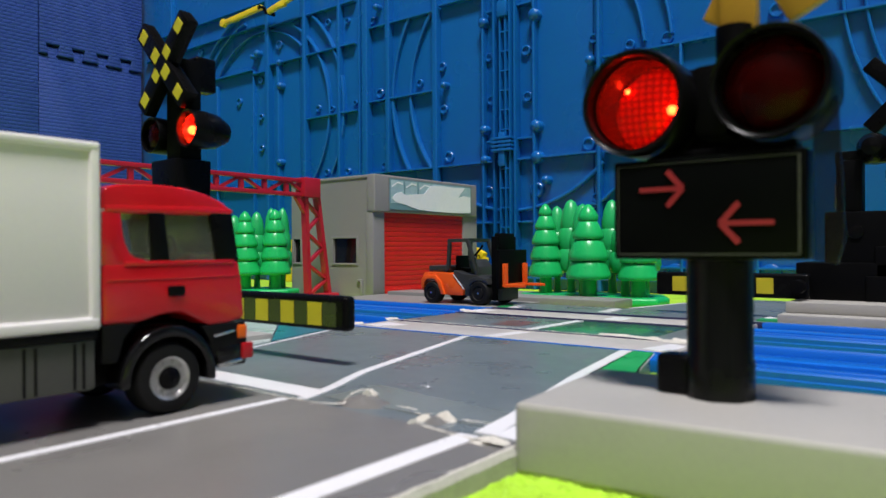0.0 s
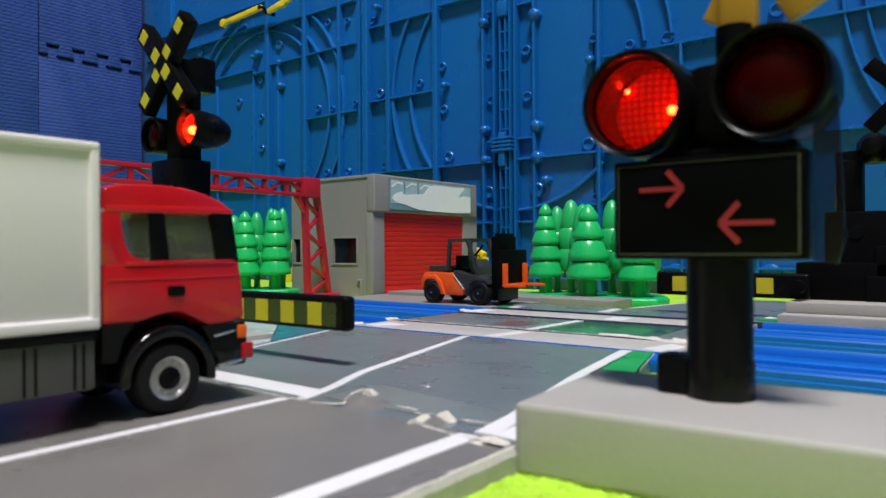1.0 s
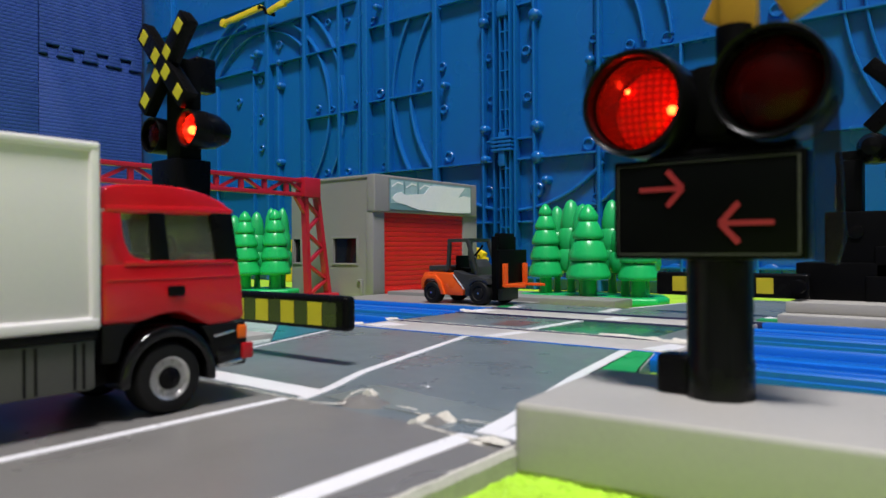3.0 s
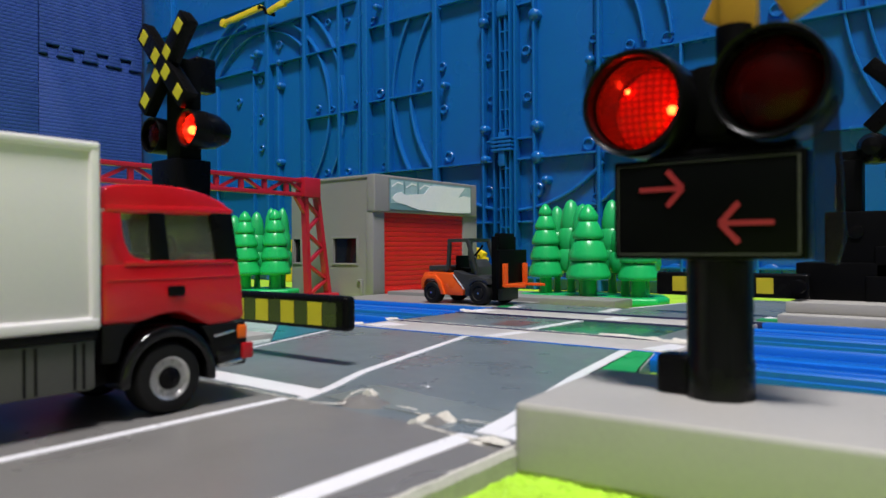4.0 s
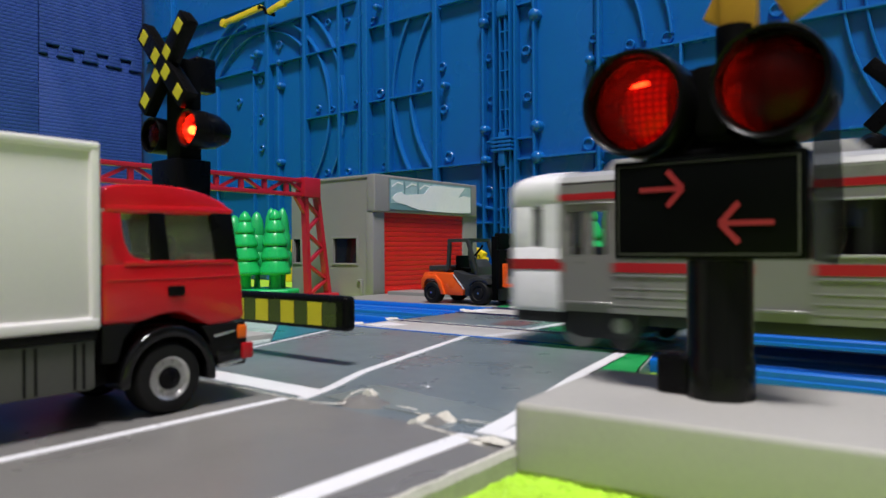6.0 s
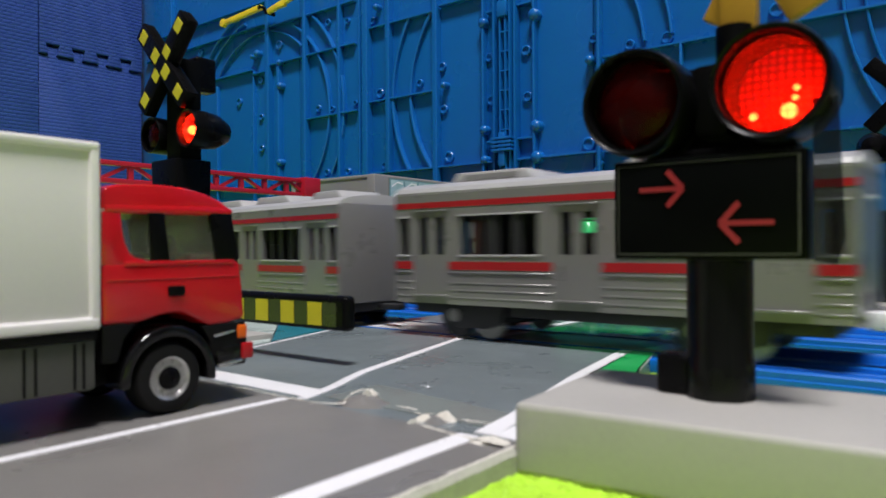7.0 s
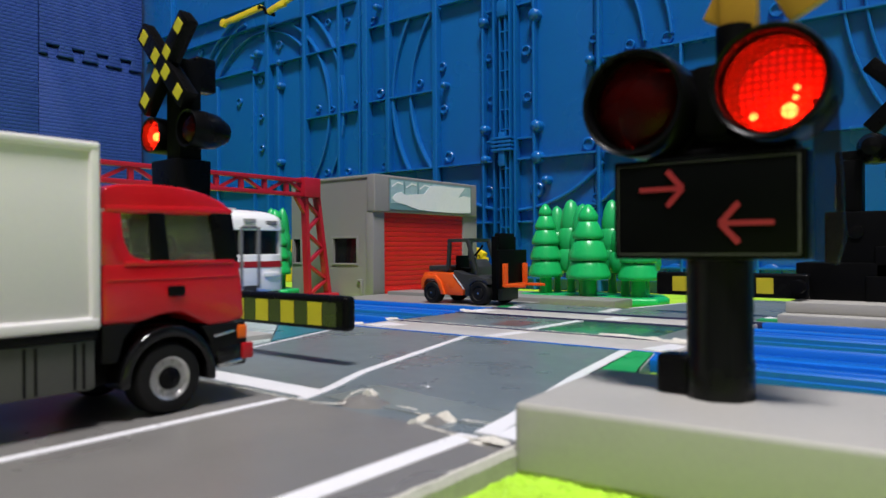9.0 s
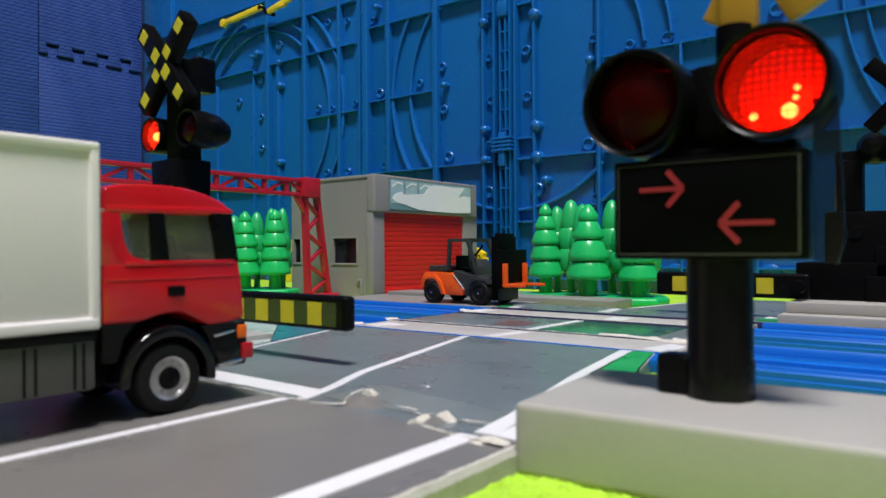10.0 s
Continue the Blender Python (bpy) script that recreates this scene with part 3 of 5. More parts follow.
mark([(-61.4, 250.6), (-54.2, 250.6), (-55.4, 258), (-60.2, 264)], M_GREENPRINT, "green_scrap", 0.5)
mark([(-60.6, 257), (-59.6, 255.6), (-55.8, 257.4), (-59.8, 263.4)], M_LINE, "white_scrap", 0.62)

# ---- torn paper along the road joint ----
rr = random.Random(11)


def ribbon(pts, w, mat=None):
    """A narrow torn strip of facing paper that follows a path, with ragged sides."""
    path = []
    for p, q in zip(pts, pts[1:]):
        n_ = max(2, int((Vector(q) - Vector(p)).length / 0.5))
        path += [Vector(p).lerp(Vector(q), k / n_) for k in range(n_)]
    path.append(Vector(pts[-1]))
    for _ in range(3):
        path = [path[0]] + [(a + 2 * b + c) / 4 for a, b, c in zip(path, path[1:], path[2:])] + [path[-1]]
    bm, rows = B(), []
    for k, p in enumerate(path):
        d = path[min(k + 1, len(path) - 1)] - path[max(k - 1, 0)]
        n_ = Vector((-d.y, d.x, 0)).normalized()
        ww = w * max(0.06, 0.36 + 1.3 * noise.noise((k * 0.33, w * 9, 1.0)) + 0.5 * (rr.random() - 0.35))
        z = Vector((0, 0, ramp_z(p.y) + 0.1))
        rows.append([bm.verts.new(p + z - n_ * ww), bm.verts.new(p + z + Vector((rr.uniform(-.12, .12), rr.uniform(-.12, .12), 0.03 + 0.10 * rr.random()))), bm.verts.new(p + z + n_ * ww * 0.8)])
    for a, b in zip(rows, rows[1:]):
        bm.faces.new((a[0], b[0], b[1], a[1]))
        bm.faces.new((a[1], b[1], b[2], a[2]))
    bmesh.ops.recalc_face_normals(bm, faces=bm.faces[:])
    return part("torn_edge", bm, mat or M_PAPER, road)


def mound(x, y, rx, ry, h, turn, mat):
    """Board facing that has lifted into a soft bump."""
    bm, g = B(), []
    c, s_ = math.cos(radians(turn)), math.sin(radians(turn))
    for i in range(10):
        row = []
        for k in range(28):
            q, a = i / 9, 2 * math.pi * k / 28
            e = 1 + 0.18 * noise.noise((math.cos(a) * 1.3, math.sin(a) * 1.3, h))
            px, py = rx * q * e * math.cos(a), ry * q * e * math.sin(a)
            wx, wy = x + px * c - py * s_, y + px * s_ + py * c
            row.append(bm.verts.new((wx, wy, ramp_z(wy) + h * (1 - q * q) ** 1.4 * (1 + 0.25 * noise.noise((px, py, 3))) - 0.1 * q)))
        g.append(row)
    for i in range(1, 9):
        for k in range(28):
            m_ = (k + 1) % 28
            bm.faces.new((g[i][k], g[i][m_], g[i + 1][m_], g[i + 1][k]))
    bm.faces.new(g[1])
    for v in g[0]:
        bm.verts.remove(v)
    bmesh.ops.recalc_face_normals(bm, faces=bm.faces[:])
    return part("lifted_facing", bm, mat, road)


mound(-79.8, 80.6, 5.0, 3.4, 1.5, 20, M_ROADNEAR)
mound(-79.4, 82.0, 2.5, 1.3, 2.1, 12, M_PAPER)
mound(-79.2, 81.1, 1.5, 0.9, 2.3, 30, M_CARD)
mound(-63.6, 79.0, 3.4, 1.9, 0.6, -40, M_ROADNEAR)
mound(-62.6, 80.4, 2.3, 1.1, 1.2, 8, M_PAPER)
mound(-64.8, 78.2, 1.9, 0.9, 0.9, 52, M_PAPER)
mound(-65.4, 76.4, 1.2, 0.5, 0.5, 70, M_CARD)
mound(-50.6, 74.6, 3.2, 2.2, 0.7, 10, M_PAPER)
ribbon([(-127, 77.2, 0), (-116, 76.8, 0), (-104, 76.7, 0), (-93, 76.2, 0), (-86.5, 76.2, 0.05), (-83.0, 77.0, 0.1), (-80.8, 77.8, 0.3)], 0.36)
ribbon([(-81.0, 77.6, 0.2), (-82.2, 79.4, 0.9), (-81.8, 81.2, 1.6), (-80.0, 82.6, 2.1), (-77.6, 82.2, 1.4)], 0.34)
ribbon([(-77.6, 81.6, 0.9), (-76.4, 81.4, 0.2), (-75.4, 81.6, 0)], 0.3, M_CARD)
ribbon([(-74.0, 82.4, 0), (-71.4, 82.6, 0), (-69.4, 82.2, 0)], 0.2)
ribbon([(-68.6, 80.6, 0), (-66.4, 80.2, 0.1), (-64.8, 80.4, 0.5)], 0.26)
ribbon([(-64.2, 75.8, 0.1), (-61.0, 75.2, 0), (-57.0, 74.4, 0), (-53.4, 74.2, 0), (-50.0, 74.6, 0.3)], 0.42)
ribbon([(-61.0, 80.6, 0.2), (-58.0, 81.8, 0.0), (-55.6, 82.2, 0)], 0.14)
ribbon([(-81.4, 97.4, 0), (-80.2, 97.6, 0.2), (-79.0, 97.0, 0)], 0.5, M_LINE)
ribbon([(-53.6, 74.0, 0.1), (-50.6, 73.0, 0.5), (-47.4, 73.4, 0.4)], 0.8)
for k in range(4):
    x, y = rr.uniform(-88, -56), rr.uniform(45, 110)
    ribbon([(x, y, 0), (x + rr.uniform(0.3, 0.9), y + rr.uniform(-.3, .3), 0)], rr.uniform(0.06, 0.16), M_PAPER)
# frayed card edge of the near board
bm = B()
n = 260
rows = []
for i in range(n + 1):
    y = -60 + 138.5 * i / n
    w = 1.0 + 0.7 * noise.noise((y * 0.18, 4.1, 0)) + rr.uniform(-0.15, 0.15)
    e = 0.25 * noise.noise((y * 0.35, 1.1, 0)) + 0.12 * noise.noise((y * 1.7, 2.1, 0))
    rows.append([bm.verts.new((-46.4 - w, y, 0.03)), bm.verts.new((-46.6 + e, y, 0.16 + 0.1 * noise.noise((y, 7, 0)))), bm.verts.new((-45.9 + e, y, -0.55)), bm.verts.new((-45.9 + e * 0.5, y, FLOOR))])
for a, b in zip(rows, rows[1:]):
    for k in range(3):
        bm.faces.new((a[k], b[k], b[k + 1], a[k + 1])).material_index = 0 if k < 1 else 1
bmesh.ops.recalc_face_normals(bm, faces=bm.faces[:])
part("frayed_edge", bm, [M_PAPER, M_CARD], road)

# ---- level crossing plates ----
crossing = thing("level_crossing", 0, 0, FLOOR, 0, "pale plastic level crossing plates with dark wheel grooves", "crossing")
ZT = -FLOOR
part("groove_bed", box(-166, -58.6, 161.5, 247.6, 0, 1.6), M_GROOVE, crossing)
part("rail_ramp", box(-64.0, -57.8, 151.4, 160.9, 0, ZT - 0.12, 0.2), M_RAIL, crossing)
part("rail_lip", box(-166.4, -58.2, 161.3, 162.6, 0, ZT + 0.1, 0.2), M_RAIL, crossing)
part("plate", box(-165.6, -58.6, 163.2, 180.6, 0, ZT, 0.5), M_PAD, crossing)
part("middle_plate", box(-165.6, -113.2, 185.0, 219.6, 0, ZT - 0.2, 0.3), M_ROAD, crossing)
part("middle_plate", box(-113.0, -74, 185.0, 219.6, 0, ZT - 0.2, 0.3), M_GREENROAD, crossing)
part("middle_plate", box(-73.8, -58.6, 185.0, 219.6, 0, ZT - 0.2, 0.3), M_ROAD, crossing)
part("middle_line", add_prism(B(), [(-113.6, 185.6), (-110.6, 185.6), (-109.6, 219.0), (-112.6, 219.0)], ZT - 0.4, ZT - 0.05, "xy"), M_LINE, crossing)
part("plate", box(-165.6, -58.6, 223.4, 241.0, 0, ZT, 0.5), M_PAD, crossing)
for y0, y1 in ((181.0, 181.8), (183.9, 184.7), (220.0, 220.8), (222.4, 223.1), (241.3, 242.0), (246.6, 247.4)):
    part("groove_lip", box(-166.2, -58.0, y0, y1, 0, ZT + 0.05, 0.15), M_GROOVE if y0 > 183 else M_PAD, crossing)
for y in (163.4, 180.4, 185.2, 223.6, 232.0):
    bm = B()
    rows = []
    for i in range(120):
        x = -165.4 + 106.4 * i / 119
        ww = 0.12 + 0.5 * max(0.0, noise.noise((x * 0.3, y, 0))) + 0.12 * rr.random()
        rows.append([bm.verts.new((x, y - ww, ZT + 0.04)), bm.verts.new((x, y, ZT + 0.08 + 0.2 * rr.random() ** 3)), bm.verts.new((x, y + ww * 0.7, ZT + 0.04))])
    for a, b in zip(rows, rows[1:]):
        bm.faces.new((a[0], b[0], b[1], a[1]))
        bm.faces.new((a[1], b[1], b[2], a[2]))
    part("torn_edge", bm, M_PAPER, crossing)
for pts in ([(-114, 165), (-109.5, 165), (-107.0, 179), (-111.5, 179)], [(-67, 166), (-60, 164), (-59.6, 176), (-64.5, 178)], [(-106, 226), (-99, 226), (-99, 236), (-106, 236)],
            [(-163, 166), (-154, 165), (-151, 174), (-161, 176)], [(-165, 226), (-157, 226), (-157, 236), (-165, 236)]):
    part("white_scrap", add_prism(B(), pts, ZT - 0.1, ZT + 0.1, "xy"), M_LINE, crossing)
# reddish-brown reflection on the middle plate, laid in as a coloured patch
part("reflection_patch", box(-131, -119, 192, 207, ZT - 0.4, ZT - 0.12), M_BROWNREFLECT, crossing)
paper = B()
rows = []
for i in range(40):
    u = i / 39
    x, y = -88 + 29 * u, 186 - 4 * u + 1.2 * math.sin(u * 5)
    rows.append([paper.verts.new((x, y - 1.2 - 0.5 * rr.random(), ZT + 0.1)), paper.verts.new((x, y, ZT + 0.5 + 0.9 * max(0, noise.noise((u * 6, 1, 1))))), paper.verts.new((x, y + 1.0 + 0.4 * rr.random(), ZT + 0.1))])
for a, b in zip(rows, rows[1:]):
    paper.faces.new((a[0], b[0], b[1], a[1]))
    paper.faces.new((a[1], b[1], b[2], a[2]))
part("lifted_paper", paper, M_PAPER, crossing)
# torn facing that curls up where the plates meet the rails
for x, y, turn in ((-166.0, 183.0, 75), (-166.0, 165.0, 60), (-165.6, 226.0, 80), (-160.4, 222.4, 10), (-58.4, 221.0, 85), (-63.0, 182.4, 15)):
    curl, rows = B(), []
    for i in range(9):
        u = i / 8
        e = 0.5 + 0.7 * noise.noise((u * 3, x, y))
        c_, s_ = math.cos(radians(turn)), math.sin(radians(turn))
        rows.append([curl.verts.new((x + (u - 0.5) * 5 * c_ - v * s_, y + (u - 0.5) * 5 * s_ + v * c_, ZT + 0.15 + h)) for v, h in ((-0.6, 0.0), (0.1 * e, 0.15 + 0.2 * e), (0.5 + 0.5 * e, 0.3 + 0.7 * max(0.0, e)))])
    for a, b in zip(rows, rows[1:]):
        curl.faces.new((a[0], b[0], b[1], a[1]))
        curl.faces.new((a[1], b[1], b[2], a[2]))
    part("curled_paper", curl, M_PAPER, crossing)

# ---- railway ----
TRACK_Y, FAR_Y, BEND = 170.7, 229.0, -150.0


def rail_point(s):
    """Path of the railway: straight, a slight bend away, then a wide loop to the near side. s: millimetres from the first bend."""
    if s <= 0:
        return BEND - s, TRACK_Y, 0.0
    wide, r, turn, run = 500.0, 215.0, radians(9), 66.0
    if s < wide * turn:
        a = s / wide
        return BEND - wide * math.sin(a), TRACK_Y + wide * (1 - math.cos(a)), -math.degrees(a)
    x1, y1 = BEND - wide * math.sin(turn), TRACK_Y + wide * (1 - math.cos(turn))
    s -= wide * turn
    if s < run:
        return x1 - s * math.cos(turn), y1 + s * math.sin(turn), -math.degrees(turn)
    x2, y2 = x1 - run * math.cos(turn), y1 + run * math.sin(turn)
    b = turn - (s - run) / r
    return x2 - r * math.sin(turn) + r * math.sin(b), y2 - r * math.cos(turn) + r * math.cos(b), -math.degrees(b)


HALF = [(19.4, 0), (19.4, 1.3), (19.0, 1.5), (19, 2.7), (18.6, 3.1), (17.6, 3.1), (17.2, 2.7), (17.0, 1.9), (15.4, 1.9), (15.2, 2.9), (14.9, 3.3), (13.9, 3.3), (13.6, 2.9), (13.4, 1.2), (11.0, 1.1), (10.8, 1.7), (9.8, 1.7), (9.6, 1.1), (2.6, 1.0), (2.4, 2.4), (1.9, 2.7)]
RAIL_PROFILE = [(-a, z) for a, z in HALF] + HALF[::-1]


def rail_piece(pts, base=FLOOR):
    t = thing("toy_rail", 0, 0, base, 0, "bright blue plastic toy railway track piece", "toy track", "railway track pieces")
    part("rail_body", add_sweep(B(), pts, RAIL_PROFILE), M_RAIL, t)
    x0, x1 = pts[0][0], pts[-1][0]
    if len(pts) == 2:
        # peg and slot where two pieces join
        y = pts[0][1]
        part("joint_peg", add_cyl(B(), (max(x0, x1) - 3.5, y - 4.5, 1.0), 2.6, 0.9, "z", 20, bevel=0.2), M_RAIL, t)
        part("joint_slot", add_cyl(B(), (max(x0, x1) - 3.5, y + 4.5, 0.95), 2.9, 0.7, "z", 20), M_GROOVE, t)
    return t


for y in (TRACK_Y, FAR_Y):
    for i in range(7):
        x0 = -57.6 + 214 * i
        rail_piece([(x0 + 213.7, y, 0), (x0, y, 0)])
rail_piece([(-166.6, FAR_Y, 0), (-272, FAR_Y, 0)], FLOOR - 0.25)
for s0, s1 in ((16.6, 112.4), (112.7, 225), (225.3, 394), (394.3, 563), (563.3, 732), (732.3, 900)):
    rail_piece([(*rail_point(s0 + (s1 - s0) * i / 15)[:2], 0) for i in range(16)])


# ---- truck ----
def truck():
    t = thing("toy_truck", -111.5, 0, 0, 0, "toy truck with glossy red cab and off-white box body", "toy truck")
    W = 13.3
    # cab: shell of slices across, with real window openings at the sides
    lower = [(47.6, 14.5), (47.6, 23.4), (70.5, 23.4), (71.2, 18.5), (71.5, 13.7), (68.2, 13.0), (64.9, 12.9), (62.2, 14.4), (59.8, 15.5), (57.0, 15.4), (53.3, 14.5)]
    part("cab_lower", add_prism(B(), lower, -W, W, "yz", 0.7, seg=3), M_TRUCKRED, t)
    roof = [(47.6, 30.4), (47.6, 33.0), (48.4, 34.1), (50.2, 34.7), (56, 35.0), (60.5, 34.8), (64.4, 34.0), (67.4, 32.9), (68.9, 31.9), (69.2, 31.2), (68.6, 30.6)]
    part("cab_roof", add_prism(B(), roof, -W + 0.35, W - 0.35, "yz", 0.7, seg=3), M_TRUCKRED, t)
    part("roof_lip", add_prism(B(), [(48, 30.5), (48, 31.5), (64.5, 32.0), (69.0, 31.9), (69.4, 31.3), (68.6, 30.7)], -W - 0.1, W + 0.1, "yz", 0.4), M_TRUCKRED, t)
    for s in (-1, 1):
        a, b = (W - 1.0, W) if s > 0 else (-W, -W + 1.0)
        part("rear_pillar", add_prism(B(), [(47.6, 23.0), (54.0, 23.0), (54.0, 23.7), (52.5, 24.0), (51.6, 24.8), (51.0, 26.2), (50.6, 28), (50.4, 30.7), (47.6, 30.7)], a, b, "yz", 0.25), M_TRUCKRED, t)
        part("window_pillar", add_prism(B(), [(55.2, 23.2), (58.0, 23.2), (57.1, 30.8), (54.7, 30.8)], a + 0.02 * s, b + 0.04 * s, "yz", 0.15), M_BLACK, t)
        part("front_pillar", add_prism(B(), [(66.3, 23.2), (70.4, 23.2), (69.0, 31.2), (64.9, 31.2)], a, b + 0.1 * s, "yz", 0.3), M_BLACK, t)
        part("side_glass", add_prism(B(), [(50.0, 23.2), (68.8, 23.2), (67.4, 30.8), (50.0, 30.8)], a + 0.35, a + 0.5, "yz"), M_CABGLASS, t).visible_shadow = False
        x0, x1 = (W - 0.3, W + 0.45) if s > 0 else (-W - 0.45, -W + 0.3)
        part("door_handle", box(x0, x1, 57.6, 60.4, 18.0, 19.6, 0.35), M_BLACK, t)
        part("door_crease", box(x0 + (0.1 if s > 0 else 0.35), x1 - (0.35 if s > 0 else 0.1), 48.4, 70.2, 20.6, 21.1, 0.2), M_TRUCKRED, t)
        part("window_sill", box(x0 + (0.1 if s > 0 else 0.25), x1 - (0.25 if s > 0 else 0.1), 50.8, 69.4, 22.8, 23.5, 0.2), M_TRUCKRED, t)
        # wheel arch
        arch = []
        for i in range(15):
            a_ = radians(-8 + 192 * i / 14)
            arch.append((58.0 + 7.9 * math.cos(a_), 5.4 + 8.2 * math.sin(a_)))
        inner = [(58.0 + 6.4 * math.cos(radians(-8 + 192 * i / 14)), 5.4 + 6.5 * math.sin(radians(-8 + 192 * i / 14))) for i in range(15)]
        part("wheel_arch", add_prism(B(), arch + inner[::-1], s * W - 4.5 if s > 0 else -W - 0.3, W + 0.3 if s > 0 else -W + 4.5, "yz", 0.45, seg=3), M_GLOSSBLACK, t)
        part("sill_panel", add_prism(B(), [(47.6, 9.0), (47.6, 14.4), (52.6, 14.4), (50.8, 12.4), (49.8, 9.0)], a, b, "yz", 0.2), M_CHASSIS, t)
        part("front_panel", add_prism(B(), [(63.4, 12.9), (66.0, 13.1), (71.5, 13.2), (71.9, 9.2), (66.4, 7.4), (65.2, 8.5), (64.6, 11)], a, b + 0.1 * s, "yz", 0.25), M_CHASSIS, t)
        part("bumper_corner", add_prism(B(), [(66.4, 6.6), (65.9, 8.6), (66.6, 9.2), (72.2, 9.6), (72.4, 7.0), (69.6, 6.0)], a - 0.3, b + 0.2 * s, "yz", 0.25), M_GLOSSBLACK, t)
        part("step_rail", add_prism(B(), [(66.2, 6.0), (66.0, 6.7), (70.6, 7.2), (70.8, 6.6)], x0, x1, "yz", 0.12), M_CHROME, t)
        part("step_rail", add_prism(B(), [(65.4, 11.0), (65.3, 11.5), (69.2, 12.0), (69.2, 11.6)], x0, x1, "yz", 0.1), M_CHROME, t)
        part("indicator", box(x0 + 0.05, x1 + 0.05, 69.9, 71.6, 10.4, 12.6, 0.3), M_ORANGELENS, t)
        part("marker_lamp", box(x0 + 0.1, x1 + 0.2, 70.6, 72.8, 6.9, 9.6, 0.35), M_REDLENS, t)
        part("mudguard", add_prism(B(), [(64.1, 4.6), (65.0, 4.4), (65.5, 9.5), (64.4, 10.0)], s * W - 4 if s > 0 else -W, W if s > 0 else -W + 4, "yz", 0.15), M_BLACK, t)
        # side boxes under the load
        q0, q1 = (9.5, 12.9) if s > 0 else (-12.9, -9.5)
        sb = part("side_box", box(q0, q1, 14, 46.8, 5.6, 12.6, 0.35), M_TANK, t)
        for y in (37.6, 39.0, 44.0, 45.2):
            part("box_groove", box(q1 - 0.12 if s > 0 else q0 - 0.12, q1 + 0.12 if s > 0 else q0 + 0.12, y - 0.16, y + 0.16, 5.9, 12.3), M_CHASSIS, sb)
        part("side_rail", box(q0, q1 + 0.2, -58, 47, 12.7, 13.9, 0.2), M_CHASSIS, t)
    part("windscreen", add_prism(B(), [(69.2, 23.2), (70.0, 23.2), (68.6, 30.8), (68.0, 30.8)], -W + 1.2, W - 1.2, "yz"), M_GLASSSMOKE, t).visible_shadow = False
    part("cab_back", box(-W + 0.2, W - 0.2, 47.2, 48.5, 23, 31), M_CABGREY, t)
    part("dashboard", box(-W + 1, W - 1, 62, 69, 22.6, 24.6, 0.5), M_DARKINSIDE, t)
    for s in (-6, 6):
        seat = B()
        add_box(seat, s - 3, s + 3, 52, 58, 22.4, 23.8, 0.5)
        add_box(seat, s - 3, s + 3, 51, 53, 22.4, 28.6, 0.6)
        part("seat", seat, M_CABGREY, t)
    wheel_ring = B()
    add_lathe(wheel_ring, [(2.2, -0.3), (2.5, 0), (2.2, 0.3), (1.9, 0), (2.2, -0.3)], c=(6, 62, 25.2), axis="y")
    part("steering_wheel", wheel_ring, M_DARKINSIDE, t)
    # load box: panels with a proud rounded frame
    bx = part("box_body", box(-W - 0.2, W + 0.2, -62, 46.7, 14.6, 39.6, 0.5, 2), M_BOXWHITE, t)
    for z0, z1 in ((14.1, 15.8), (38.9, 40.2)):
        for s in (-1, 1):
            a, b = (W - 0.2, W + 0.75) if s > 0 else (-W - 0.75, -W + 0.2)
            part("box_rail", box(a, b, -62.3, 47.1, z0, z1, 0.45, 3), M_BOXWHITE, bx)
    for s in (-1, 1):
        a, b = (W - 0.2, W + 0.7) if s > 0 else (-W - 0.7, -W + 0.2)
        part("box_post", box(a, b, 45.7, 47.2, 14.3, 40.1, 0.45, 3), M_BOXWHITE, bx)
    part("box_rail", box(-W - 0.5, W + 0.5, 45.9, 47.2, 38.9, 40.2, 0.4, 3), M_BOXWHITE, bx)
    part("chassis", box(-8, 8, -60, 70, 5, 13.6, 0.6), M_CHASSIS, t)
    part("bumper", box(-W + 0.5, W - 0.5, 68, 72.2, 5.8, 12.4, 0.6), M_CHASSIS, t)
    part("grille", box(-W + 3, W - 3, 71.0, 72.0, 13, 21.5, 0.4), M_BLACK, t)
    for y in (58.0, -26, -39):
        part("axle", add_cyl(B(), (0, y, 5.65), 0.8, 20, "x", 12), M_CHASSIS, t)
        for s in (-1, 1):
            w = part("wheel", add_lathe(B(), [(3.3, -2.3), (4.1, -2.4), (5.0, -2.2), (5.4, -1.7), (5.5, -1.2), (5.5, 1.2), (5.4, 1.7), (5.0, 2.2), (4.1, 2.4), (3.3, 2.3), (3.3, -2.3)], axis="x", seg=44), M_TYRE, t, at=(s * 10.9, y, 5.5))
            part("rim", add_lathe(B(), [(1.45, s * 2.0), (1.9, s * 2.0), (2.05, s * 1.7), (2.75, s * 1.75), (3.0, s * 2.1), (3.35, s * 2.25)], axis="x", seg=40), M_SILVER, w)
            hub = B()
            add_lathe(hub, [(0.001, s * 2.6), (1.1, s * 2.6), (1.4, s * 2.4), (1.75, s * 2.2), (1.95, s * 1.6), (1.95, 0)], axis="x", seg=24)
            part("hub", hub, M_BLACK, w)
            nuts = B()
            for k in range(10):
                a_ = radians(36 * k)
                add_cyl(nuts, (s * 1.6, 2.45 * math.cos(a_), 2.5 * math.sin(a_)), 0.28, 1.0, "x", 8)
            part("wheel_nuts", nuts, M_SILVER, w)
    return t


truck()


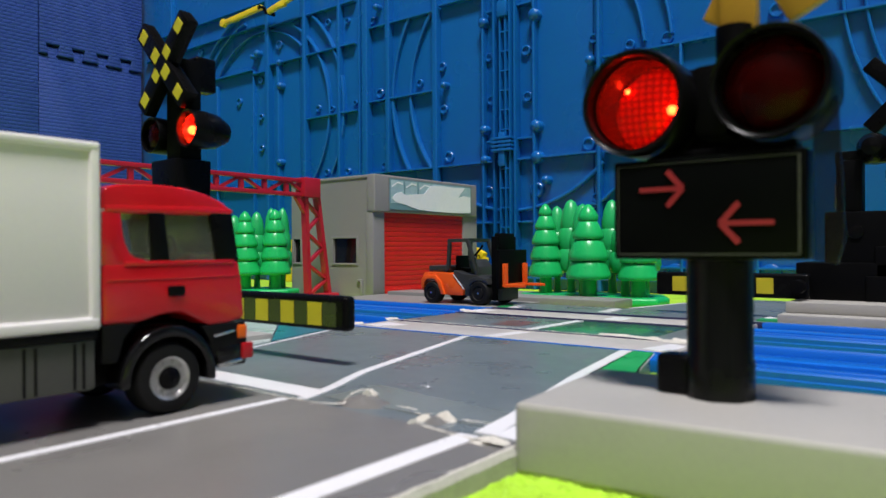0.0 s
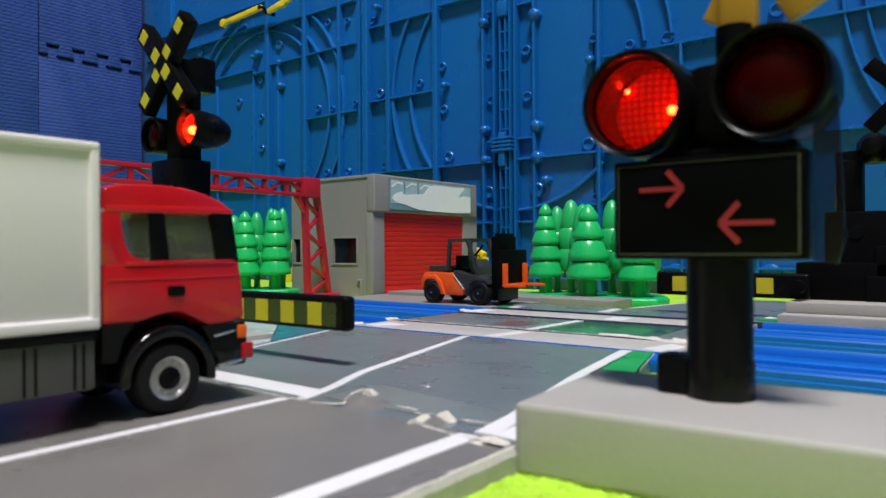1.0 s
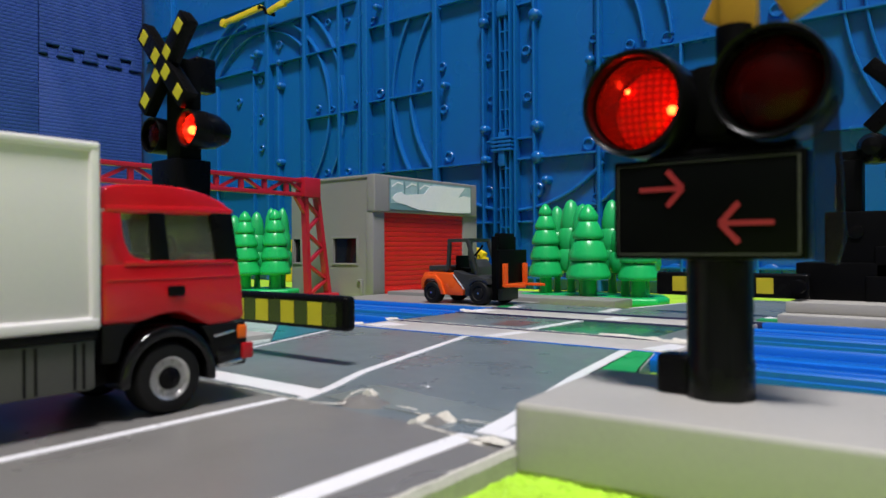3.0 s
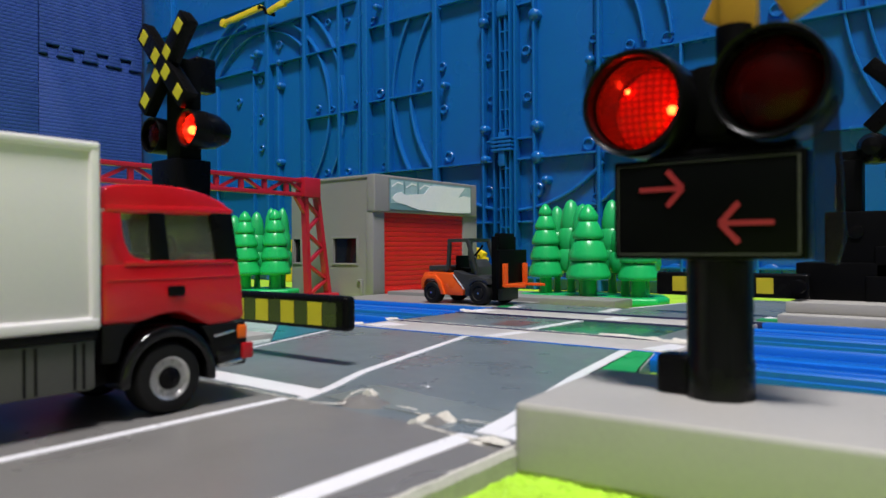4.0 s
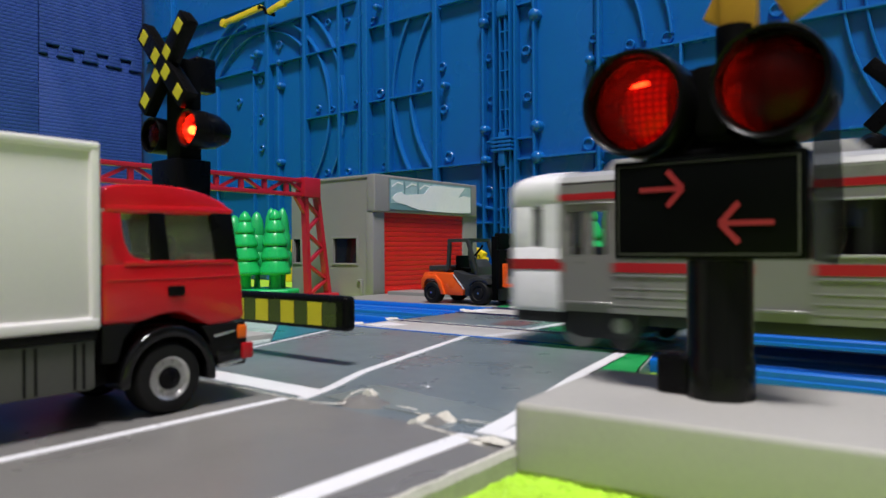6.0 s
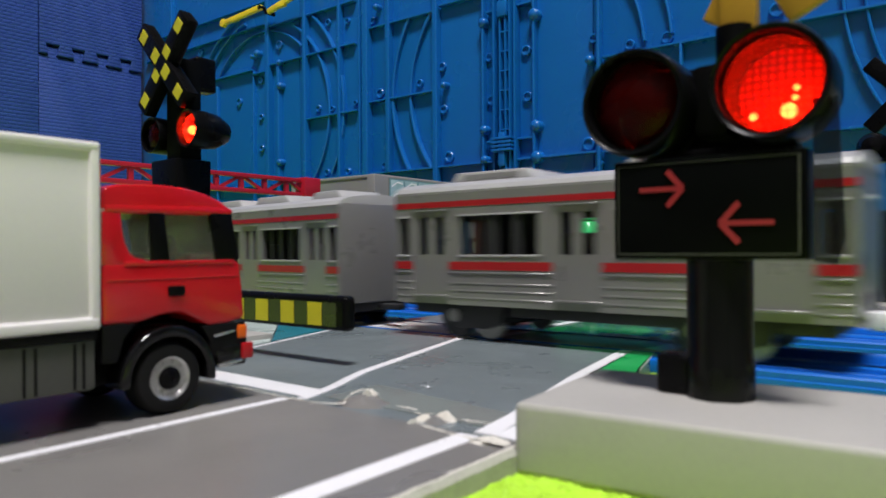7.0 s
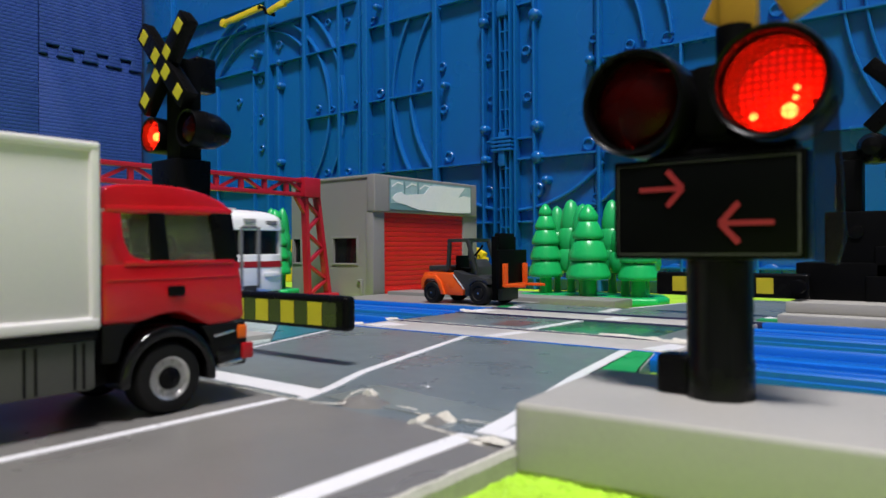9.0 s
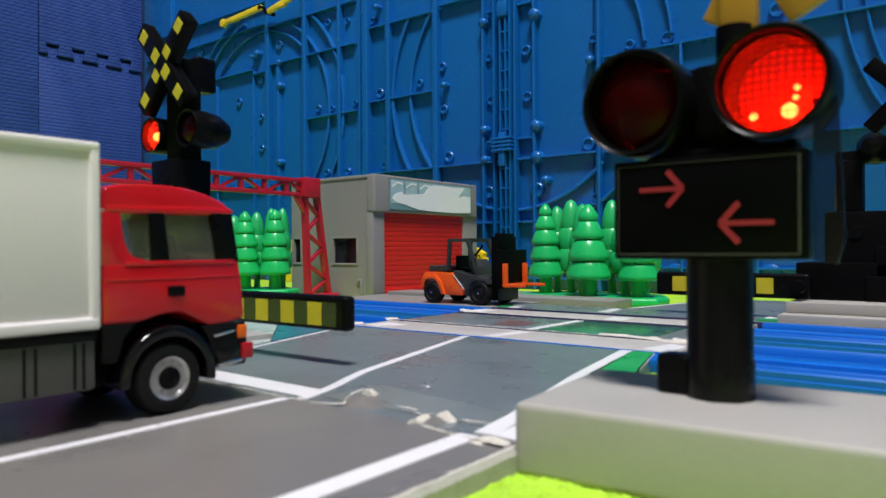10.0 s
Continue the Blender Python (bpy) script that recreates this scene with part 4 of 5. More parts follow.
# ---- lamps that turn their lit face to the lens ----
def lamp(parent, at, r, depth, lens_mat, glow, leds, back):
    """A round lamp: housing, clear red lens, and inside a disc, lit on one face, that turns about its upright middle."""
    h = part("lamp_housing", add_lathe(B(), [(r * 0.93, -depth * 0.5), (r * 0.97, -depth * 0.52), (r, -depth * 0.47), (r, depth * 0.1), (r * 0.92, depth * 0.5), (r * 0.55, depth * 0.92), (0.001, depth),
                                            (0.001, depth * 0.96), (r * 0.84, depth * 0.6), (r * 0.88, depth * 0.05), (r * 0.88, -depth * 0.5), (r * 0.93, -depth * 0.5)], axis="y", seg=48), M_BLACK, parent, at=at)
    part("rim_ring", add_lathe(B(), [(r * 0.90, -depth * 0.20), (r * 0.90, -depth * 0.30), (r * 0.85, -depth * 0.30), (r * 0.85, -depth * 0.20), (r * 0.90, -depth * 0.20)], axis="y", seg=40), M_BLACKMATT, h)
    part("lens", add_lathe(B(), [(r * 0.89, -depth * 0.22), (r * 0.84, -depth * 0.29), (r * 0.66, -depth * 0.38), (r * 0.4, -depth * 0.44), (0.001, -depth * 0.47)], axis="y", seg=40), lens_mat, h)
    d = part("reflector", add_lathe(B(), [(0.001, 0.0), (r * 0.3, -0.05), (r * 0.66, -0.5), (r * 0.80, -0.9), (r * 0.82, -0.9), (r * 0.82, 0.4), (0.001, 0.4)], axis="y", seg=36), [glow], h, at=(0, back, 0))
    d.data.materials.append(M_BLACKMATT)
    for p in d.data.polygons:
        if p.normal.y > -0.1:
            p.material_index = 1
    led = B()
    led.from_mesh(d.data)
    for x, y, z, k in leds:
        s = bmesh.new()
        bmesh.ops.create_uvsphere(s, u_segments=12, v_segments=8, radius=r * k * MM)
        merge(led, s, 2, Matrix.Translation((x * r * MM, y * MM, z * r * MM)))
    led.to_mesh(d.data)
    led.free()
    d.data.materials.append(M_LED)
    return h, d


def near_signal():
    base = thing("signal_base", -46.2, 73.2, FLOOR, 4.2, "pale grey-beige plastic base block under the crossing signal", "base")
    part("block", box(0, 112, 0, 29, 0, 9, 0.9, 3), M_PLINTH, base)
    s = thing("crossing_signal", -26.8, 91.5, 6, 0, "black toy level crossing signal with two red lamps and direction arrows", "crossing signal")
    part("pole", add_lathe(B(), [(0.001, 0), (4.2, 0), (4.2, 4.6), (4.0, 5.0), (4.0, 21.5), (0.001, 21.5)], seg=40), M_BLACKWORN, s)
    part("switch_box", box(-7.6, -3.0, -2.2, 1.6, 0.0, 5.2, 0.9, 3), M_BLACK, s)
    pn = part("arrow_panel", box(-12.2, 10.9, -4.6, -0.2, 17.5, 30.3, 0.35), M_PANELFACE, s)
    fl = B()
    for x0, x1, z0, z1 in ((-11.6, 10.3, 18.05, 18.25), (-11.6, 10.3, 29.55, 29.62), (-11.6, -11.5, 18.05, 29.62), (10.05, 10.3, 18.05, 29.62)):
        add_box(fl, x0, x1, -4.72, -4.5, z0, z1)
    part("frame_line", fl, M_FRAMELINE, pn)

    def arrow(cx, cz, d, k0=1.0):
        bm = B()
        add_bar(bm, (cx - 3.1 * d * k0, 0, cz), (cx + 2.9 * d * k0, 0, cz), 0.22, 0.62 * k0)
        for k in (-1, 1):
            add_bar(bm, (cx + 3.1 * d * k0, 0, cz), (cx + 0.9 * d * k0, 0, cz + 2.45 * k * k0), 0.2, 0.72 * k0)
        part("arrow", bm, M_ARROW, pn, "dull red direction arrow", at=(0, -4.72, 0))

    arrow(-5.8, 26.4, 1, 0.9)
    arrow(4.5, 21.9, -1, 0.97)
    part("side_cover", add_prism(B(), [(11.2, 17.4), (13.6, 17.0), (14.4, 20), (13.8, 36), (11.2, 36)], -2.6, -2.2, "xz"), M_GLASSCLEAR, s)
    lamps = []
    for x, z, size, leds in ((-9.6, 38.0, 7.0, ((0.36, -1.6, -0.02, 0.095), (-0.58, -1.2, 0.48, 0.045))),
                             (7.0, 38.3, 6.75, ((0.10, -1.8, -0.36, 0.14), (-0.52, -1.9, -0.40, 0.07), (0.22, -1.6, 0.06, 0.055), (0.20, -1.6, -0.12, 0.05)))):
        h, d = lamp(s, (x, 0.5, z), size, 11, M_GLASSRED, M_GLOW, leds, 4.2)
        lamps.append(d)
    part("crossbar", add_prism(B(), [(-3.3, 33.4), (-3.3, 42.6), (1.0, 42.8), (1.0, 33.2)], 0.2, 7, "xz", 0.7), M_BLACKMATT, s)
    part("back_plate", add_prism(B(), [(-9.0, 30.6), (-9.0, 43.6), (6.5, 44.2), (6.5, 30.6)], 5.5, 9.0, "xz", 0.7), M_BLACKMATT, s)
    part("lower_bracket", box(-9.5, 9.0, 0, 4.0, 30.4, 31.8, 0.4), M_BLACKMATT, s)
    part("neck", add_cyl(B(), (0.9, 4, 45.0), 2.3, 5.6), M_BLACKMATT, s)
    cb = B()
    for a in (28, -28):
        t = box(-2.6, 2.6, -0.9, 0.9, -11.5, 11.5, 0.35)
        merge(cb, t, 0, Matrix.Rotation(radians(a), 4, "Y"))
    part("crossbuck", cb, M_YELLOWPL, s, "amber plastic crossed warning boards", at=(4.2, 5.5, 58.8))
    part("crossbuck_stem", box(-0.9, 3.6, 3.6, 6.4, 46.5, 60, 0.5), M_YELLOWPL, s)
    return lamps


near_lamps = near_signal()


def tall_signal(x, y, rz, label, lens):
    s = thing("barrier_signal", x, y, FLOOR, rz, label, "crossing signal", "barrier signals")
    Z = 3
    part("mechanism_box", box(-8.5, 8.5, -7, 9, 4.4, 25 + Z, 0.8), M_BLACKMATT, s)
    part("mechanism_base", box(-11, 11, -8, 10, 4.4, 15 + Z, 0.8), M_BLACKMATT, s)
    part("post", add_prism(B(), [(-8.2, 51 + Z), (-6.4, 24 + Z), (4.6, 24 + Z), (5.6, 51 + Z)], -5, 6, "xz", 0.7), M_BLACK, s)
    part("mast", box(-4.0, 3.2, -2.6, 4.5, 50 + Z, 80 + Z, 0.9), M_BLACKMATT, s)
    part("lamp_bar", box(-4.6, 4.6, -2, 4, 55 + Z, 63 + Z, 0.7), M_BLACKMATT, s)
    part("speaker_box", box(-2.0, 3.0, 3.0, 9.6, 71.5 + Z, 81.5 + Z, 0.9, 3), M_BLACK, s)
    lamps = []
    for lx in (-9.3, 9.3):
        h, d = lamp(s, (lx, 0, 58.8 + Z), 5.3, 8.8, lens, M_GLOWFAR, ((-0.33, -3.5, 0.0, 0.24),), 2.2)
        lamps.append(d)
    cb = part("crossbuck", box(-1, 1, -0.6, 0.6, -1, 1), M_BLACK, s, at=(0, -5.2, 77.6 + Z))
    for k, a in enumerate((44, -44)):
        t = box(-2.8, 2.8, -1.1 - 0.25 * k, 2.6 - 0.25 * k, -16.2, 16.2, 0.6)
        bm = merge(B(), t, 0, Matrix.Rotation(radians(a), 4, "Y"))
        part("crossboard", bm, M_BLACK, cb)
        for q in (-12.6, -3.75, 3.75, 12.6):
            d = box(-1.75, 1.75, -1.25 - 0.25 * k, -1.0 - 0.25 * k, q - 1.8, q + 1.8, 0.04, 1)
            bm = merge(B(), d, 0, Matrix.Rotation(radians(a), 4, "Y"))
            part("yellow_mark", bm, M_YELLOW, cb)
    part("mast_link", box(-2, 2, -5, -2, 74 + Z, 82 + Z, 0.5), M_BLACKMATT, s)
    return s, lamps


def barrier_arm(s, x0, x1, bands, y=-9.0, z0=10.5, z1=18.1, sticker=True):
    arm = part("barrier_arm", box(x0, x1, y, y + 3.2, z0, z1, 1.3, 4), M_BLACK, s)
    if sticker:
        part("dark_sticker", box(x0 + 3, x1 - 2.9, y - 0.12, y + 0.2, z0 + 0.9, z1 - 1.5), M_STICKERSMOKE, arm)
    for b0, b1 in bands:
        part("yellow_band", box(b0, b1, y - 0.26, y + 0.2, z0 + 1.0, z1 - 1.6), M_YELLOW, arm)
        if not sticker:
            part("yellow_band", box(b0, b1, y + 3.0, y + 3.4, z0 + 1.6, z1 - 1.6), M_YELLOW, arm)
    part("arm_hinge", add_cyl(B(), (x0 + 3, y + 5, (z0 + z1) / 2), 2.4, 8, "y", bevel=0.3), M_BLACKMATT, s)


left, far_lamps = tall_signal(-183, 112, 0, "tall black toy crossing signal with crossbuck and lowered striped arm", M_GLASSRED)
barrier_arm(left, 4, 76.4, [(69 - 9.2 * i - 4.5 + 0.0, 69 - 9.2 * i) for i in range(7)])
ls = thing("signal_base", -206, 100, FLOOR, 0, "pale grey plastic base plate under the barrier signal", "base", "barrier bases")
part("plate", box(0, 46, 0, 26, 0, 4.4, 0.6), M_PLINTH, ls)
right, _ = tall_signal(-21, 281, 180, "tall black toy crossing signal with unlit back and lowered arm", M_GLASSDULL)
part("motor_box", box(-5, 23.5, -10, 8, 9.4, 40, 0.8), M_BLACKMATT, right)
part("motor_base", box(-9, 32.5, -11, 9, 9.4, 22.5, 0.8), M_BLACKMATT, right)
part("side_post", box(12.5, 20.5, -4, 4, 40, 58, 0.7), M_BLACKMATT, right)
part("post_edge", box(20.3, 20.9, 2.4, 4.2, 41, 50, 0.2), M_CHROME, right)
part("post_arm", box(2, 21, -3, 3, 56.6, 61.4, 0.8), M_BLACK, right)
part("screw_boss", add_cyl(B(), (14, 8, 33), 2.4, 1.2, "y", 20, bevel=0.3), M_BLACK, right)
barrier_arm(right, 27, 81, [(38.4, 44), (69, 74.4)], y=12, z0=9.8, z1=18.6, sticker=False)
for x0, x1, y0, y1, z0, z1 in ((-55, 40, 250.5, 300, 0, 5.6),):
    rs = thing("signal_base", 0, 0, FLOOR, 0, "pale grey stepped plastic base under the barrier signal", "base", "barrier bases")
    part("plate", box(x0, x1, y0, y1, z0, z1, 0.6), M_PLINTH, rs)
    part("step", box(-54, 40, 258, 296, 5.6, 9.4, 0.6), M_PLINTH, rs)


# ---- toy garage ----
def building():
    b = thing("toy_garage", -272, 283.5, FLOOR, 0, "grey plastic toy garage with closed red roller shutter and torn sign", "toy building")
    H = 68.4
    # near side wall with two window openings
    side = B()
    wins = [(-66.5, -60.5, 20.2, 34.5), (-31.4, -12.2, 20.2, 34.5)]
    add_box(side, -69, 0, 0, 3, 0, 20.2)
    add_box(side, -69, 0, 0, 3, 34.5, H)
    xs = [-69, -66.5, -60.5, -31.4, -12.2, 0]
    for i in (0, 2, 4):
        add_box(side, xs[i], xs[i + 1], 0, 3, 20.2, 34.5)
    part("side_wall", side, M_BUILD, b)
    for x0, x1, z0, z1 in wins:
        fr = B()
        add_box(fr, x0 - 1.2, x1 + 1.2, -0.5, 0.4, z0 - 1.2, z0, 0.2)
        add_box(fr, x0 - 1.2, x1 + 1.2, -0.5, 0.4, z1, z1 + 1.2, 0.2)
        add_box(fr, x0 - 1.2, x0, -0.5, 0.4, z0, z1, 0.2)
        add_box(fr, x1, x1 + 1.2, -0.5, 0.4, z0, z1, 0.2)
        w = part("window", fr, M_BUILD, b)
        part("pane", box(x0, x1, 1.2, 1.5, z0, z1), M_SCREEN, w)
    part("back_wall", box(-69, -66, 3, 99.5, 0, H), M_BUILD, b)
    part("far_wall", box(-66, 0, 96.5, 99.5, 0, H), M_BUILD, b)
    part("roof", box(-69.5, 0, -0.6, 100, H, H + 2, 0.8), M_BUILD, b)
    part("floor_plate", box(-66, 0, 3, 96.5, 0, 1), M_BUILD, b)
    part("front_pier", box(-3, 1.5, -0.8, 8.8, 0, 50, 0.7), M_BUILD, b)
    part("front_pier", box(-3, 1.5, 84.6, 100, 0, 50, 0.7), M_BUILD, b)
    part("header", box(-3, 3.2, -1.2, 97.6, 49.2, H + 2.0, 0.8, 3), M_BUILD, b)
    # shade of the sign's recess as a darker grey sheet, not sunk in
    part("recess_shade", box(3.0, 3.4, 10.2, 91.2, 50.4, 69.0), M_BUILDDARK, b)
    part("corner_trim", box(-4, 0.6, -0.9, 2, 0, 50, 0.6), M_BUILD, b)
    for i in range(17):
        z = 1.2 + 2.85 * i
        part("slat", box(-0.6, 0.5, 8.8, 84.6, z, z + 2.78, 0.42), M_SHUTTER, b)
    part("shutter_back", box(-1.2, -0.5, 8.8, 84.6, 1, 49.5), M_SHUTTER, b)
    part("shutter_foot", box(-0.6, 1.4, 9, 84.4, 1, 5.2, 0.6), M_SHUTTER, b)
    # torn sign: dark border, sky print with three arches, white paper where the print is torn away
    sg = part("sign", box(3.3, 3.65, 10.9, 90.4, 51.0, 68.6), M_STICKERDARK, b, "torn pale blue sign")
    part("sky_print", box(3.64, 3.72, 11.7, 89.6, 54.6, 67.9), M_SKYPRINT, sg)
    torn = [(12.6, 57.4), (15.6, 60.0), (20.5, 61.4), (24.0, 59.8), (28.6, 60.2), (33.0, 60.6), (41.3, 61.4), (44.0, 63.4), (48.0, 66.7), (60, 67.3), (72, 67.0), (83.4, 67.6), (80.0, 64.4), (75.9, 60.9), (82.0, 62.4),
            (89.4, 61.8), (89.4, 51.6), (80, 51.2), (73.4, 50.9), (60, 51.0), (48, 51.2), (36.9, 51.6), (30, 52.8), (24.5, 54.2), (19.0, 54.8), (15.5, 55.4)]
    part("torn_paper", add_prism(B(), torn, 3.72, 3.9, "yz"), M_STICKER, sg)
    for i in range(3):
        y = 12.6 + 12.4 * i
        part("print_panel", add_prism(B(), [(y, 63.6), (y, 64.6), (y + 5.0, 67.2), (y + 9.6, 66.6), (y + 9.6, 65.6), (y + 5.0, 66.2)], 3.72, 3.82, "yz"), M_STICKER, sg)
        part("post_print", box(3.72, 3.86, y + 10.4, y + 11.5, 59.5, 67.8), M_STICKERDARK, sg)
    tap = B()
    add_box(tap, -8.6, -7.2, -1.4, 0.4, 1, 10.4, 0.3)
    add_box(tap, -11.4, -7.2, -1.2, 0.4, 9.6, 11.0, 0.3)
    part("wall_tap", tap, M_BUILD, b)
    return b


building()


# ---- gantry over the line ----
def gantry():
    g = thing("overhead_gantry", -302, 266, FLOOR, 0, "crimson lattice railway gantry standing over the track", "gantry")
    for y, s in ((0, 1), (-140, -1)):
        lg = B()
        foot, head = 7.6, 4.0
        for u in (-1, 1):
            add_bar(lg, (0, y + u * foot - 0.0 + 4 * s, 1.5), (0, y + u * head - 2 * s, 66), 2.2, 4.2, up=(1, 0, 0))
        n = 7
        for i in range(n):
            k0, k1 = i / n, (i + 1) / n
            f0, f1 = foot + (head - foot) * k0, foot + (head - foot) * k1
            c0, c1 = 4 * s - 6 * s * k0, 4 * s - 6 * s * k1
            d = 1 if i % 2 else -1
            add_bar(lg, (0, y + c0 + d * f0, 2 + 63 * k0), (0, y + c1 - d * f1, 2 + 63 * k1), 1.4, 2.6, up=(1, 0, 0))
        part("leg", lg, M_GANTRY, g)
        part("foot", box(-5, 5, y - 13 + 4 * s, y + 12 + 4 * s, 0, 3, 0.8), M_GANTRY, g)
        part("joint_block", box(-4, 4, y - 7 - 2 * s, y + 5 - 2 * s, 57.5, 68.5, 0.7), M_GANTRY, g)
    bm = B()
    for z in (58.8, 66.6):
        add_bar(bm, (0, -140, z), (0, 0, z), 3.4, 2.2, bevel=0.3)
    n = 9
    for i in range(n):
        y0, y1 = -136 + 132 * i / n, -136 + 132 * (i + 1) / n
        add_bar(bm, (0, y0, 58.8), (0, y0, 66.6), 2.0, 2.2)
        a, b = (58.8, 66.6) if i % 2 else (66.6, 58.8)
        add_bar(bm, (0, y0, a), (0, y1, b), 1.6, 1.6)
    part("lattice_beam", bm, M_GANTRY, g)
    br = B()
    add_bar(br, (0, -12, 58), (0, -4, 47), 2.4, 2.4)
    part("corner_brace", br, M_GANTRY, g)


gantry()


# ---- trees ----
def tree_profile(h, r, tiers):
    """Stem and skirts, each wide at its rounded rim and drawn in towards the next."""
    lows, rims = {4: ((0.19, 0.385, 0.615, 0.815, 1.0), (1.0, 0.90, 0.69, 0.45)), 5: ((0.187, 0.37, 0.54, 0.71, 0.865, 1.0), (1.0, 0.90, 0.80, 0.62, 0.40))}[tiers]
    out = [(0.0, 0.0), (0.42, 0.0), (0.36, 0.05), (0.34, 0.18)]
    for k in range(tiers):
        z0, z1, w = lows[k], lows[k + 1], rims[k]
        q = z1 - z0
        out += [(w * 0.70, z0), (w * 0.93, z0 + 0.02 * q), (w * 0.99, z0 + 0.10 * q), (w, z0 + 0.20 * q), (w * 0.98, z0 + 0.34 * q)]
        if k < tiers - 1:
            neck = rims[k + 1] * 0.84
            out += [(w * 0.50 + neck * 0.47, z0 + 0.70 * q), (w * 0.16 + neck * 0.86, z0 + 0.93 * q), (neck, z0 + 0.985 * q)]
        else:
            out += [(w * 0.72, z0 + 0.62 * q), (w * 0.44, z0 + 0.85 * q), (w * 0.18, z0 + 0.97 * q), (0.0, z1)]
    return [(a * r, z * h) for a, z in out]


def conifer_group(x, y, front, back, base, label):
    c = thing("toy_tree_group", x, y, FLOOR, 0, label, "toy trees", "toy tree groups")
    part("base", add_prism(B(), base, 0, 4.2, "xy", 1.6, seg=3), M_TREE, c)
    for tx, ty, h, r in front:
        part("conifer", add_lathe(B(), tree_profile(h, r, 4 if r > 11 else 5), seg=36), M_TREE, c, at=(tx, ty, 3.6))
    for tx, ty, h, r in back:
        prof = [(0.0, 0), (0.30 * r, 0), (0.24 * r, 0.19 * h), (0.26 * r, 0.21 * h), (0.85 * r, 0.25 * h), (r, 0.31 * h), (0.95 * r, 0.44 * h), (0.80 * r, 0.47 * h), (0.88 * r, 0.52 * h), (0.80 * r, 0.66 * h), (0.66 * r, 0.69 * h), (0.70 * r, 0.74 * h), (0.55 * r, 0.88 * h), (0.3 * r, 0.97 * h), (0.0, h)]
        part("back_conifer", add_lathe(B(), prof, seg=28), M_TREEBACK, c, at=(tx, ty, 3.6))


conifer_group(-157, 322, [(-30, 7, 48.5, 9.2), (0, -3, 46.5, 11.2), (24, 2, 45.5, 9.8)], [(-20, 17, 51, 8), (-11, 13, 48, 8), (13, 12, 48, 8), (21, 18, 51, 8), (2, 21, 50, 8), (-30, 20, 48, 7)],
              [(-42, 0), (-34, -6), (0, -14), (26, -12), (37, -6), (38, 6), (28, 26), (-20, 30), (-40, 20)], "cluster of glossy green plastic toy conifers on a green base")
conifer_group(-352, 268, [(-7, -6, 48.5, 9.6), (8, 5, 49.5, 9.6)], [(-24, -2, 47, 8), (-14, 8, 49, 7), (-2, 10, 51, 6.0), (4, 14, 51, 6)],
              [(-34, -10), (-10, -17), (12, -10), (22, 4), (16, 20), (-10, 24), (-32, 12)], "cluster of glossy green plastic toy conifers beside the track")


